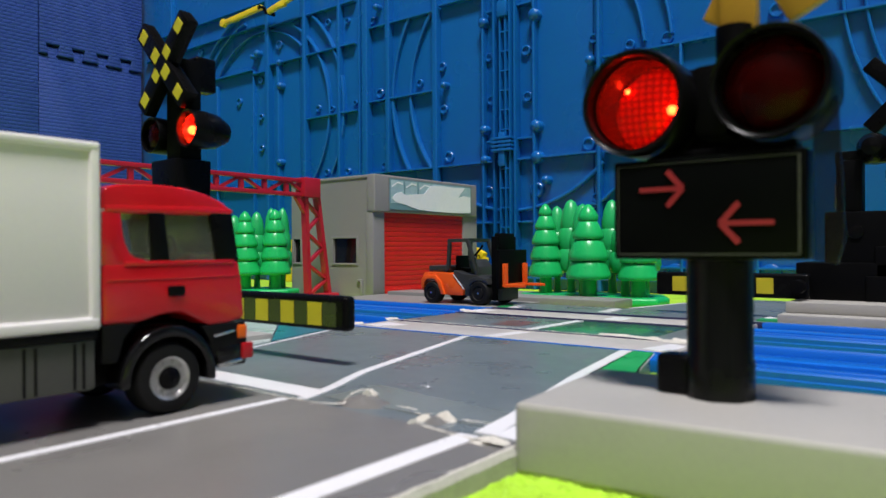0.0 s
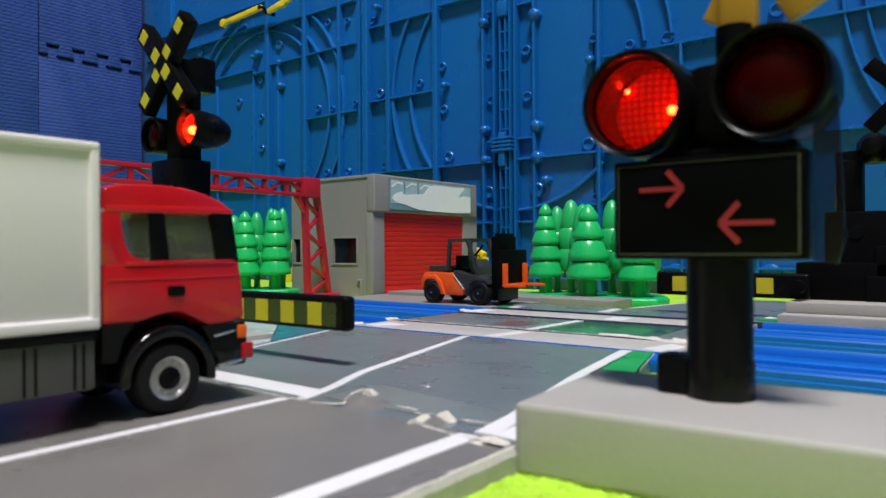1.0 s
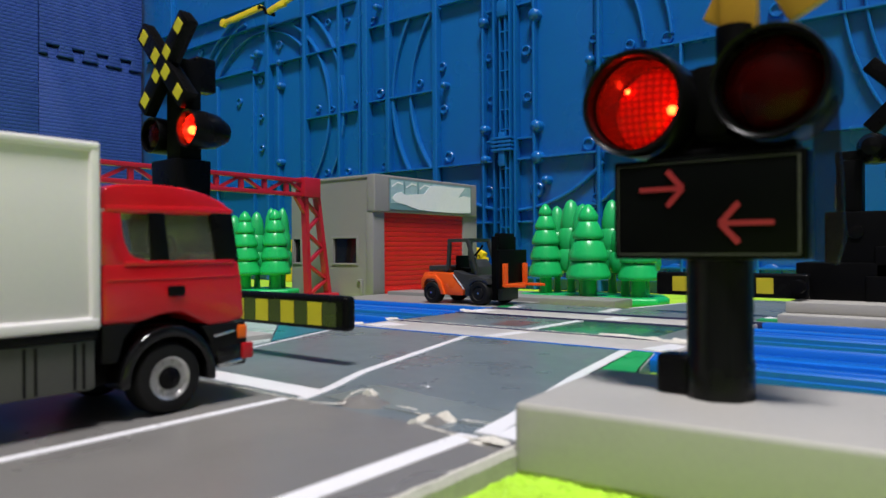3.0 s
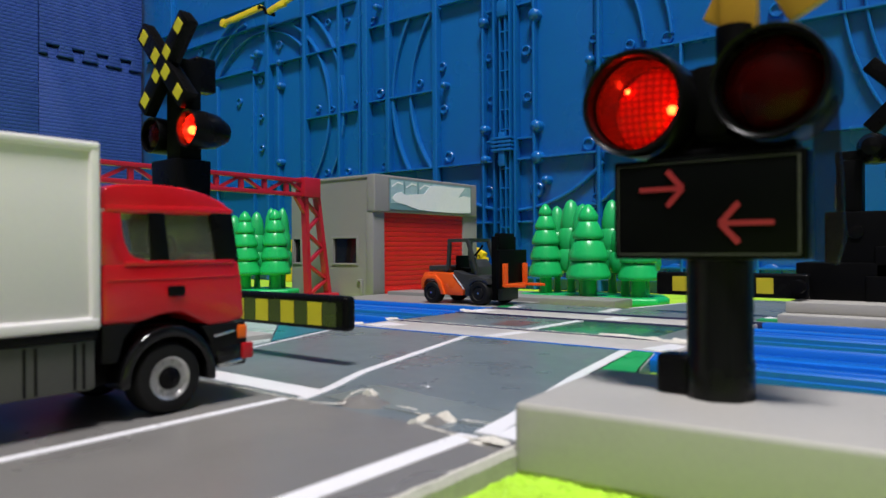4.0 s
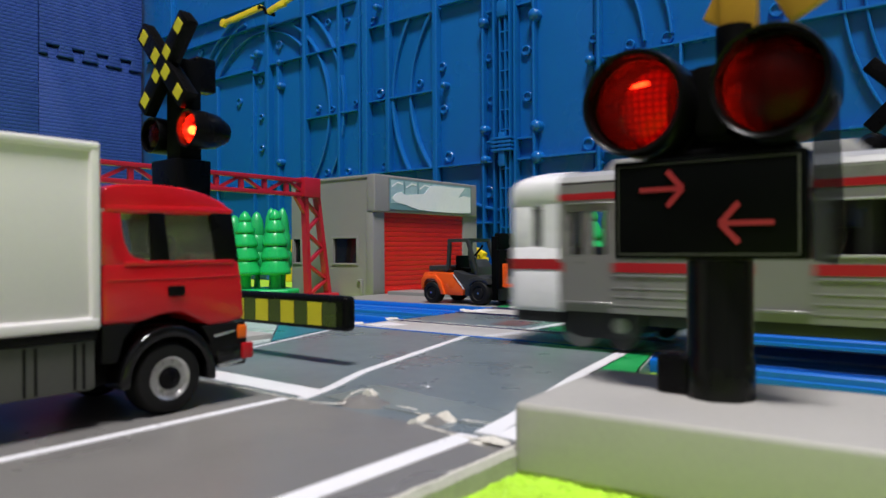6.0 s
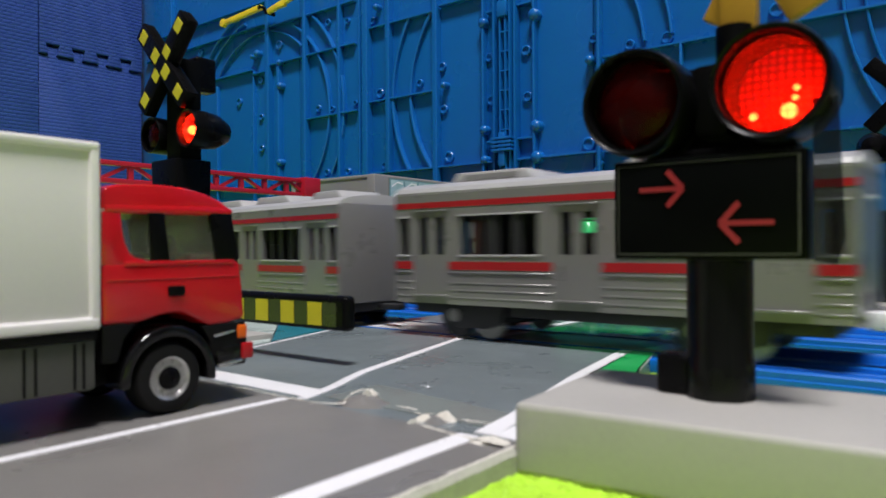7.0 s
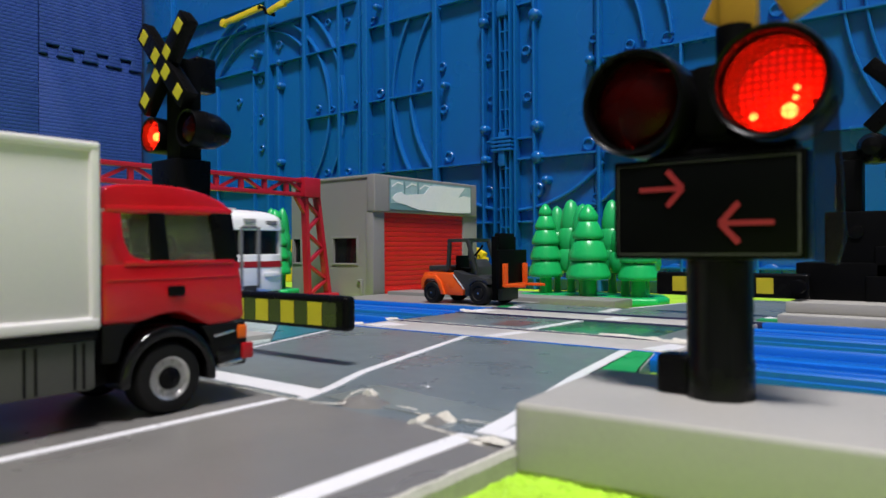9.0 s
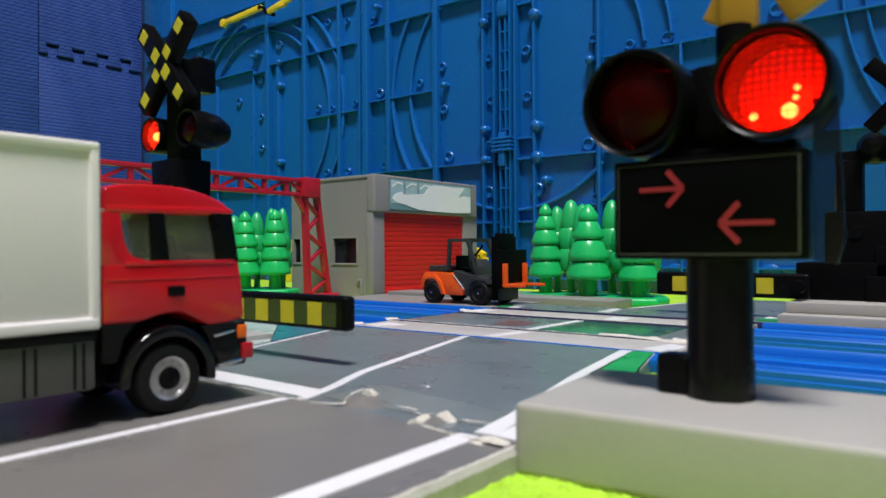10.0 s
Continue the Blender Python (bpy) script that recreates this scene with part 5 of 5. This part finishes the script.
# ---- forklift ----
def forklift():
    f = thing("toy_forklift", -190, 263, -0.1, 0, "orange and dark grey toy forklift with black mast and raised forks", "toy forklift")
    # x forward, near side is -y
    cw = B()
    add_prism(cw, [(-19.4, 8), (-19.7, 12.5), (-18.6, 14.4), (-9, 14.4), (-2.4, 14.0), (4.2, 6.8), (3.7, 4.0), (-6.5, 4.0), (-7.6, 7.6), (-9.6, 10.2), (-13.4, 11.0), (-17, 10.0), (-18.4, 8)], -10.2, 10.2, "xz", 0.5, seg=2)
    part("counterweight", cw, M_ORANGE, f)
    for y0, y1 in ((-11.4, -9.0), (9.0, 11.4)):
        part("rear_fender", add_prism(B(), [(-19.9, 6), (-19.7, 11), (-17.8, 13.0), (-11.5, 13.0), (-8.6, 10.6), (-6.0, 4.2), (-8.0, 4.2), (-10.2, 9.4), (-12.4, 11.1), (-16.4, 11.1), (-18.0, 9.4), (-18.5, 6)], y0, y1, "xz", 0.35, seg=2), M_ORANGE, f)
        part("white_edge", add_bar(B(), (-1.6, y0 * 0.905 if y0 < 0 else y1 * 0.905, 13.4), (4.4, y0 * 0.905 if y0 < 0 else y1 * 0.905, 7.0), 0.35, 0.35), M_LINE, f)
    part("rear_hood", box(-17.5, -6, -8.5, 8.5, 14.6, 17.4, 0.8), M_FORKGREY, f)
    part("floor_body", add_prism(B(), [(-2.0, 14.0), (4.6, 6.8), (4.3, 4.0), (9, 3.6), (15, 5), (15, 12.5), (10, 13.4), (4, 13.8), (-2, 15.4)], -9.8, 9.8, "xz", 0.6), M_FORKGREY, f)
    part("fender", add_prism(B(), [(7, 9), (8, 11.6), (12, 12.8), (17, 12.0), (18.5, 9.5), (17, 9.4), (15, 10.8), (11, 10.8), (8.6, 9)], -11.4, -6, "xz", 0.3), M_FORKGREY, f)
    part("seat", add_prism(B(), [(-5, 14), (-5, 22), (-3.2, 22), (-2.6, 16.4), (2, 16), (2, 14)], -4, 4, "xz", 0.5), M_BLACKMATT, f)
    part("driver_panel", add_prism(B(), [(6, 12), (4.2, 19.5), (6, 20.4), (9, 17), (11, 12)], -6, 6, "xz", 0.4), M_FORKGREY, f)
    for y in (-8.2, 8.2):
        part("guard_post", add_bar(B(), (-6.0, y, 15.5), (-5.0, y, 29), 1.7, 1.6, bevel=0.3), M_FORKGREY, f)
        part("guard_post", add_bar(B(), (11.0, y, 12), (5.2, y, 29), 1.8, 1.6, bevel=0.3), M_FORKGREY, f)
        part("guard_rail", add_bar(B(), (-5.8, y, 29), (6.0, y, 29), 1.8, 1.6, bevel=0.3), M_FORKGREY, f)
    for x in (-4.6, -1.0, 2.4, 5.2):
        part("guard_bar", add_bar(B(), (x, -8.2, 29.2), (x, 8.2, 29.2), 1.3, 1.3), M_FORKGREY, f)
    wh = B()
    add_lathe(wh, [(1.6, -0.25), (1.85, 0), (1.6, 0.25), (1.35, 0), (1.6, -0.25)], c=(5, 0, 20.6), axis="x", seg=20)
    part("steering_wheel", wh, M_BLACKMATT, f)
    mast = B()
    for y in (-7, 7):
        add_bar(mast, (19.2, y, 2.2), (19.2, y, 30.5), 2.6, 2.4, bevel=0.3)
    add_bar(mast, (19.2, -7, 29), (19.2, 7, 29), 2.2, 2.2)
    add_box(mast, 18.4, 20.8, -6.5, 6.5, 22, 32, 0.6)
    add_box(mast, 18, 20, -6, 6, 4, 21, 0.4)
    part("mast", mast, M_BLACKMATT, f)
    part("load_backrest", box(22.4, 24.2, -11.5, 11.5, 7.6, 24.6, 0.5), M_BLACKMATT, f)
    part("axle_guard", box(12, 22.5, -7, 7, 2.2, 8, 0.5), M_FORKGREY, f)
    for y in (-8.2, 8.2):
        fk = B()
        add_bar(fk, (25.2, y, 8.4), (25.2, y, 18.6), 1.6, 2.4, bevel=0.3)
        add_bar(fk, (24.4, y, 9.0), (35, y, 9.0), 2.6, 1.2, bevel=0.3)
        part("fork", fk, M_ORANGE, f)
    part("fork_bar", box(24.3, 25.8, -8, 8, 8.0, 9.8, 0.3), M_ORANGE, f)
    for x, y, r in ((-13.4, -9.4, 5.0), (-13.4, 9.4, 5.0), (13.2, -9.4, 5.4), (13.2, 9.4, 5.4)):
        s = -1 if y < 0 else 1
        w = part("wheel", add_lathe(B(), [(0.001, -2.2), (r * 0.45, -2.2), (r * 0.5, -1.8), (r * 0.62, -2.4), (r * 0.9, -2.3), (r, -1.6), (r, 1.6), (r * 0.9, 2.3), (r * 0.62, 2.4), (r * 0.5, 1.8), (r * 0.45, 2.2), (0.001, 2.2)], axis="y", seg=32), M_TYRE, f, at=(x, y, r))
        part("hub", add_cyl(B(), (0, s * 2.2, 0), 0.5, 0.7, "y", 12), M_CHROME, w)
    part("mirror_arm", add_bar(B(), (9, -8.2, 22), (15, -10.5, 26.5), 0.7), M_BLACKMATT, f)


forklift()
sl = thing("platform_slab", 0, 0, FLOOR, 0, "low grey plastic platform slab in front of the trees", "slab")
part("slab", box(-262, -128, 285, 305, 0, 4.8, 0.5), M_SLAB, sl)


# ---- train ----
def shell(xs, zs, cells, o, ya, yb):
    """A flat wall between ya and yb with openings: only its outer skin."""
    bm, made = B(), {}

    def v(i, k, y):
        key = (i, k, y)
        if key not in made:
            made[key] = bm.verts.new((o + xs[i], y, zs[k]))
        return made[key]

    full = lambda i, k: cells.get((i, k), False)
    for (i, k), on in cells.items():
        if not on:
            continue
        for y in (ya, yb):
            bm.faces.new((v(i, k, y), v(i + 1, k, y), v(i + 1, k + 1, y), v(i, k + 1, y)))
        for di, dk, (p, q) in ((-1, 0, ((i, k), (i, k + 1))), (1, 0, ((i + 1, k), (i + 1, k + 1))), (0, -1, ((i, k), (i + 1, k))), (0, 1, ((i, k + 1), (i + 1, k + 1)))):
            if not full(i + di, k + dk):
                bm.faces.new((v(*p, ya), v(*q, ya), v(*q, yb), v(*p, yb)))
    bmesh.ops.recalc_face_normals(bm, faces=bm.faces[:])
    return bm


def train_car(kind, doors, wins, small, L, label):
    """One car; x runs from its front end to its rear end, y across. kind: middle, or rear with the driver's nose at its rear end."""
    t = thing("train_car", 0, 0, 0, 0, label, "toy train car", "train cars")
    o = -L / 2
    z0, z1, w0, w1, zt = 9.7, 41.0, 23.4, 33.9, 41.0
    end = 106.0 if kind == "rear" else L
    holes = sorted([(a, b) for a, b in wins + small])
    for s in (-1, 1):
        ya, yb = (-18, -16.6) if s < 0 else (16.6, 18)
        xs = sorted({0.6, end} | {v for p in doors + holes for v in p})
        zs = [z0, w0, w1, 36.0, zt]
        is_door = lambda c: any(a < c < b for a, b in doors)
        is_hole = lambda c: any(a < c < b for a, b in holes)
        solid_cell = {}
        for i in range(len(xs) - 1):
            c = (xs[i] + xs[i + 1]) / 2
            for k in range(4):
                solid_cell[i, k] = k == 3 or not (is_door(c) or (k == 1 and is_hole(c)))
        part("side_wall", shell(xs, zs, solid_cell, o, ya, yb), M_TRAIN, t)
        out0, out1 = (ya - 0.3, ya + 0.1) if s < 0 else (yb - 0.1, yb + 0.3)
        x = 0.6
        for a, b in list(doors) + [(end, end)]:
            if a - x > 1.5:
                for z, e in ((18.5, 0), (15.6, 0.17), (13.6, 0.17), (11.6, 0.17)):
                    part("bead", box(o + x + 0.3, o + a - 0.3, out0 + (e if s < 0 else 0), out1 - (e if s > 0 else 0), z - 0.25, z + 0.25, 0.1, 1), M_TRAIN, t)
            x = b
        for a, b in holes:
            part("window_sill", box(o + a - 0.5, o + b + 0.5, out0, out1, w0 - 0.6, w0, 0.1, 1), M_TRAINROOF, t)
            part("window_head", box(o + a - 0.5, o + b + 0.5, out0, out1, w1, w1 + 0.5, 0.1, 1), M_TRAINROOF, t)
            if b - a > 10:
                for q in (0.27, 0.5, 0.76):
                    part("mullion", box(o + a + (b - a) * q - 0.35, o + a + (b - a) * q + 0.35, ya + 0.4, yb - 0.4, w0, w1), M_UNDER, t)
        for a, b in doors:
            d = B()
            da, db = (ya + 0.35, yb) if s < 0 else (ya, yb - 0.35)
            m, ww = (a + b) / 2, (b - a) * 0.25
            c1, c2 = m - (b - a) * 0.22, m + (b - a) * 0.22
            hs = [(c1 - ww / 2 - 0.1, c1 + ww / 2), (c2 - ww / 2, c2 + ww / 2 + 0.1)]
            add_box(d, o + a, o + b, da, db, z0, w0)
            add_box(d, o + a, o + b, da, db, w1, 36.0)
            add_box(d, o + a, o + hs[0][0], da, db, w0, w1)
            add_box(d, o + hs[0][1], o + hs[1][0], da, db, w0, w1)
            add_box(d, o + hs[1][1], o + b, da, db, w0, w1)
            part("door", d, M_TRAIN, t)
            part("door_sill", box(o + a + 0.4, o + b - 0.4, ya - 0.4 if s < 0 else yb - 0.2, ya + 0.2 if s < 0 else yb + 0.4, 11.8, 12.2, 0.1, 1), M_TRAIN, t)
            part("door_rail", box(o + a + 0.4, o + b - 0.4, ya - 0.3 if s < 0 else yb - 0.2, ya + 0.2 if s < 0 else yb + 0.3, 35.6, 35.9, 0.1, 1), M_TRAIN, t)
        x = 0.7
        for a, b in list(doors) + [(end, end)]:
            if a - x > 1:
                part("red_stripe", box(o + x + 0.1, o + a - 0.1, ya - 0.14 if s < 0 else yb - 0.1, ya + 0.1 if s < 0 else yb + 0.14, 19.3, 21.5), M_STRIPE, t)
            x = b
        part("upper_stripe", box(o + 0.7, o + end, ya - 0.12 if s < 0 else yb - 0.1, ya + 0.1 if s < 0 else yb + 0.12, 36.6, 38.2), M_STRIPE, t)
    # roof
    rp = [(-18, 40.2), (-18, 41.0), (-17, 42.4), (-14, 43.6), (-8, 44.4), (0, 44.7), (8, 44.4), (14, 43.6), (17, 42.4), (18, 41.0), (18, 40.2)]
    part("roof", add_prism(B(), rp, o + 0.3, o + end, "yz", 0.25), M_TRAINROOF, t)
    for a, b, w in ((10, 30, 9), (40, 66, 10), (74, 98, 10)) if kind == "rear" else ((14, 44, 10), (66, 100, 10)):
        u = part("roof_unit", add_prism(B(), [(o + a, 43.2), (o + a + 3.5, 46.8), (o + b - 3.5, 46.8), (o + b, 43.2)], -w, w, "xz", 0.7, seg=2), M_TRAINROOF, t)
        part("unit_grille", box(o + a + 6, o + b - 6, -w - 0.15, -w + 0.2, 44.7, 46.0), M_ROOFGREY, u)
    # ends
    part("end_wall", box(o, o + 1.6, -17.6, 17.6, z0, 41.6, 0.5), M_TRAIN, t)
    part("floor_pan", box(o + 0.8, o + end, -16.6, 16.6, z0, z0 + 1.2), M_UNDER, t)
    if kind != "rear":
        ew = part("end_wall", box(o + L - 1.6, o + L, -17.6, 17.6, z0, 41.6, 0.5), M_TRAIN, t)
        part("end_frame", add_prism(B(), [(-18, z0), (-18, 41.0), (-17, 42.4), (-14, 43.6), (-8, 44.4), (0, 44.75), (8, 44.4), (14, 43.6), (17, 42.4), (18, 41.0), (18, z0)], o + L - 2.2, o + L - 0.4, "yz", 0.4), M_TRAIN, t)
        part("end_handle", box(o + L - 0.2, o + L + 0.5, -3, 7, 34.8, 35.8, 0.3), M_TRAINWHITE, ew)
        part("end_slot", box(o + L - 0.2, o + L + 0.15, -2, 3, 10.2, 15.5), M_BLACKMATT, ew)
    # seats and stanchions inside
    for a, b in wins:
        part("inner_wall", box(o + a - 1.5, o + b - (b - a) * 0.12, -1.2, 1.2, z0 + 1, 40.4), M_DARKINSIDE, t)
        for s in (-1, 1):
            ya, yb = (9.6, 15.8) if s > 0 else (-15.8, -9.6)
            part("seat_row", box(o + a + 1, o + b - 1, ya, yb, z0 + 1.2, 23.0, 0.8), M_UNDER, t)
            part("seat_back", box(o + a + (b - a) * 0.08, o + a + (b - a) * 0.08 + 3.0, ya + 1, yb - 2, 23.4, 33, 0.6), M_SEATRED, t)
            for k in (0.36, 0.68):
                part("partition", box(o + a + (b - a) * k, o + a + (b - a) * k + 2.6, ya - 2, yb - 1.5, z0 + 1, 40), M_UNDER, t)
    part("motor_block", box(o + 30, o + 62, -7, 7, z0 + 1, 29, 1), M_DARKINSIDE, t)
    # running gear
    part("underframe", box(o + 4, o + (L - 4), -13.5, 13.5, 6.6, z0 + 0.2, 0.6), M_UNDER, t)
    for c in (26, L - 26):
        part("bogie", add_prism(B(), [(o + c - 11, 9.8), (o + c - 10, 4.6), (o + c - 5, 3.2), (o + c + 5, 3.2), (o + c + 10, 4.6), (o + c + 11, 9.8)], -15.8, 15.8, "xz", 0.6), M_UNDER, t)
        for dx in (-5.5, 5.5):
            for y in (-13.6, 13.6):
                part("wheel", add_cyl(B(), (0, 0, 0), 4.6, 2.6, "y", 24, bevel=0.4), M_WHEELGREY if dx > 0 else M_UNDER, t, at=(o + c + dx, y, 5.2))
        for y in (-16.0, 16.0):
            part("axle_cap", add_cyl(B(), (0, 0, 0), 1.9, 1.0, "y", 16, bevel=0.3), M_WHEELGREY, t, at=(o + c - 5.5, y, 6.6))
    if kind == "rear":
        # plan outline of the nose with round corners; inset shrinks it
        def plan(inset, xin=None):
            w, e, rc = 18.15 - inset, o + 122.5 - (inset if xin is None else xin), 4.6
            half = [(o + 105.6, -w), (e - 4.8, -w)]
            for k in range(1, 7):
                a_ = radians(15 * k)
                half.append((e - 4.8 + (rc - 0.9) * math.sin(a_), -w + rc * (1 - math.cos(a_))))
            half += [(e - 0.45, -w * 0.5), (e - 0.1, -w * 0.25), (e, 0)]
            return half + [(x, -y) for x, y in half[-2::-1]]

        def loft(rings):
            tmp = bmesh.new()
            vs = [[tmp.verts.new((x, y, z)) for x, y in plan(i_, x_)] for i_, x_, z in rings]
            n_ = len(vs[0])
            for p_, q_ in zip(vs, vs[1:]):
                for k in range(n_):
                    tmp.faces.new((p_[k], p_[(k + 1) % n_], q_[(k + 1) % n_], q_[k]))
            tmp.faces.new(vs[0])
            tmp.faces.new(vs[-1])
            bmesh.ops.recalc_face_normals(tmp, faces=tmp.faces[:])
            return merge(B(), tmp)

        lower_nose = loft([(0.6, 0.6, 9.3), (0.1, 0.1, 9.8), (0, 0, 10.4), (0, 0, 25.0), (0.3, 0.3, 25.4)])
        upper_nose = loft([(0.3, 0.3, 35.6), (0, 0, 36.0), (0, 0.3, 39.6), (0.15, 0.8, 41.0), (0.7, 1.6, 41.9), (1.7, 2.8, 42.8), (3.4, 4.4, 43.6), (6.0, 6.6, 44.3), (9.5, 9.6, 44.7), (14, 13, 44.9)])
        ns = part("nose", lower_nose, M_TRAINWHITE, t, "white plastic driver's end")
        part("nose_top", upper_nose, M_TRAINWHITE, ns)
        for s in (-1, 1):
            ya, yb = (-18.15, -16.8) if s < 0 else (16.8, 18.15)
            part("cab_post", box(o + 105.6, o + 110.2, ya, yb, 25.1, 35.9), M_TRAINWHITE, ns)
            part("corner_post", box(o + 113.2, o + 118.9, ya if s < 0 else ya - 0.3, yb - 0.1 if s > 0 else yb + 0.3, 25.1, 35.9, 0.5), M_TRAINWHITE, ns)
        part("nose_stripe", add_prism(B(), [(x + (0.16 if x > o + 106 else 0), y * 1.008) for x, y in plan(0)], 19.8, 22.4, "xy"), M_STRIPE, ns)
        part("door_stripe", box(o + 122.6, o + 122.86, -3.3, 3.3, 19.8, 22.4), M_STRIPE, ns)
        part("windscreen", add_prism(B(), [(x - 0.7, y * 0.95) for x, y in plan(0.5)][3:-3], 25.2, 35.8, "xy"), M_SCREEN, ns)
        for y in (-4.2, 4.2):
            part("door_post", box(o + 120.9, o + 123.0, y - 0.6, y + 0.6, 11.0, 37.0, 0.3), M_DOORPOST, ns)
        part("end_door", box(o + 121.4, o + 122.75, -3.4, 3.4, 11.5, 25.2, 0.2), M_TRAINWHITE, ns)
        part("door_hood", box(o + 121.2, o + 122.9, -3.6, 3.6, 36.4, 37.6, 0.4), M_DOORPOST, ns)
        part("destination_sign", box(o + 121.4, o + 122.8, -2.8, 2.8, 38.8, 40.6, 0.2), M_SIGNGREY, ns)
        for y in (-11.2, 11.2):
            part("lamp_window", box(o + 120.3, o + 121.9, y - 3.0, y + 3.0, 38.0, 40.0, 0.3), M_DOORPOST, ns)
            part("lower_lamp", add_prism(B(), [(o + 119.5, y - 4.6), (o + 122.0, y - 4.2), (o + 122.9, y + 0), (o + 122.6, y + 4.2), (o + 119.5, y + 4.6)] if y < 0 else [(o + 119.5, y - 4.6), (o + 122.6, y - 4.2), (o + 122.9, y), (o + 122.0, y + 4.2), (o + 119.5, y + 4.6)], 15.6, 17.6, "xy", 0.4), M_TRAINWHITE, ns)
        part("coupler_pocket", box(o + 121.6, o + 123.0, -3.2, 3.2, 9.2, 12.2, 0.3), M_UNDER, ns)
        part("skirt", add_prism(B(), plan(0.8), 6.6, z0 - 0.3, "xy", 0.5), M_UNDER, ns)
    else:
        part("coupler", box(o + L - 0.2, o + L + 9, -3.4, 3.4, 7.4, 11.4, 0.8), M_TRAINWHITE, t)
    part("coupler", box(o - 9, o, -2, 2, 7.4, 9.2, 0.5), M_UNDER, t)
    return t


MID = dict(doors=[(7.3, 20.3), (52.6, 65.9), (98.2, 111.2)], wins=[(24, 48.5), (70, 94.5)], small=[(1.9, 5.8), (112.7, 116.6)], L=118.5)
END = dict(doors=[(7.3, 19.4), (49.2, 60.8), (91.6, 104.4)], wins=[(22.4, 46.5), (63.0, 89.2)], small=[(1.9, 5.8)], L=122.0)
rear = train_car("rear", label="silver toy commuter train end car with white nose and red stripes", **END)
middle = train_car("middle", label="silver toy commuter train middle car with red stripes", **MID)
front = copy_thing(rear, pose(0, 0, 0, 0, 0, 180))


# ---- what moves ----
def car_pose(centre, length, flip=False):
    """Sets a car on the line: its two bogies follow the rails."""
    half = length / 2 - 26
    xa, ya, _ = rail_point(centre + half)
    xb, yb, _ = rail_point(centre - half)
    turn = math.degrees(math.atan2(yb - ya, xb - xa))
    # the crossing stands a little higher than the line beyond it
    drop = 2.2 * min(1.0, max(0.0, (-(xa + xb) / 2 - 150.0) / 80.0))
    return pose((xa + xb) / 2 * MM, (ya + yb) / 2 * MM, -drop * MM, 0, 0, turn + (180 if flip else 0))


def gone(t):
    """How far the front car's rear end has come along the line, in millimetres past the bend."""
    return BEND - float(np.interp(t, [0.0, 6.8, 7.5, 8.0, 8.2, 8.4, 8.5, 8.6, 8.8, 9.0, 10.0], [1090.5, -119.9, -246.5, -341.9, -379.0, -413.0, -426.0, -448.0, -485.5, -524.0, -707.0]))


def motions():
    times = [0.0, 1.0, 2.0, 3.0, 4.0, 5.0] + [round(5.5 + 0.1 * i, 1) for i in range(46)]
    walk(front, [(t, car_pose(gone(t) + 61.0, 122.0, True)) for t in times])
    walk(middle, [(t, car_pose(gone(t) - 18.5 - 59.25, 118.5)) for t in times])
    walk(rear, [(t, car_pose(gone(t) - 18.5 - 118.5 - 18.0 - 61.0, 122.0)) for t in times])
    # the two lamps of a signal take turns: each disc turns its lit face forward and back
    step = 1.0 / FPS
    late = {1: {(7, 0): 0.035, (8, 0): -0.03, (9, 1): -0.045}, 0: {(8, 0): -0.034, (8, 1): 0.06, (9, 1): 0.02}}
    for first, lamps, a, b, p in ((0, near_lamps, 0.345, 0.84, 0.943), (1, far_lamps, 0.342, 0.797, 0.96)):
        changes = sorted([(a + p * k + late[first].get((k, 1), 0.0), 1) for k in range(11)] + [(b + p * k + late[first].get((k, 0), 0.0), 0) for k in range(10)])
        for i, d in enumerate(lamps):
            mine = (i == first)
            at = d.location.copy() / MM
            angle = 0 if mine else 180
            rows = [(0.0, pose(*(at * MM), 0, 0, angle))]
            for t, state in changes:
                for k in range(4):
                    rows.append((t + (k - 1.5) * step, pose(*(at * MM), 0, 0, angle + 60 * k)))
                angle += 180
            rows.append((10.0, pose(*(at * MM), 0, 0, angle)))
            rows = [r for r in rows if r[0] <= 10.0 + 1e-6]
            walk(d, rows)


motions()
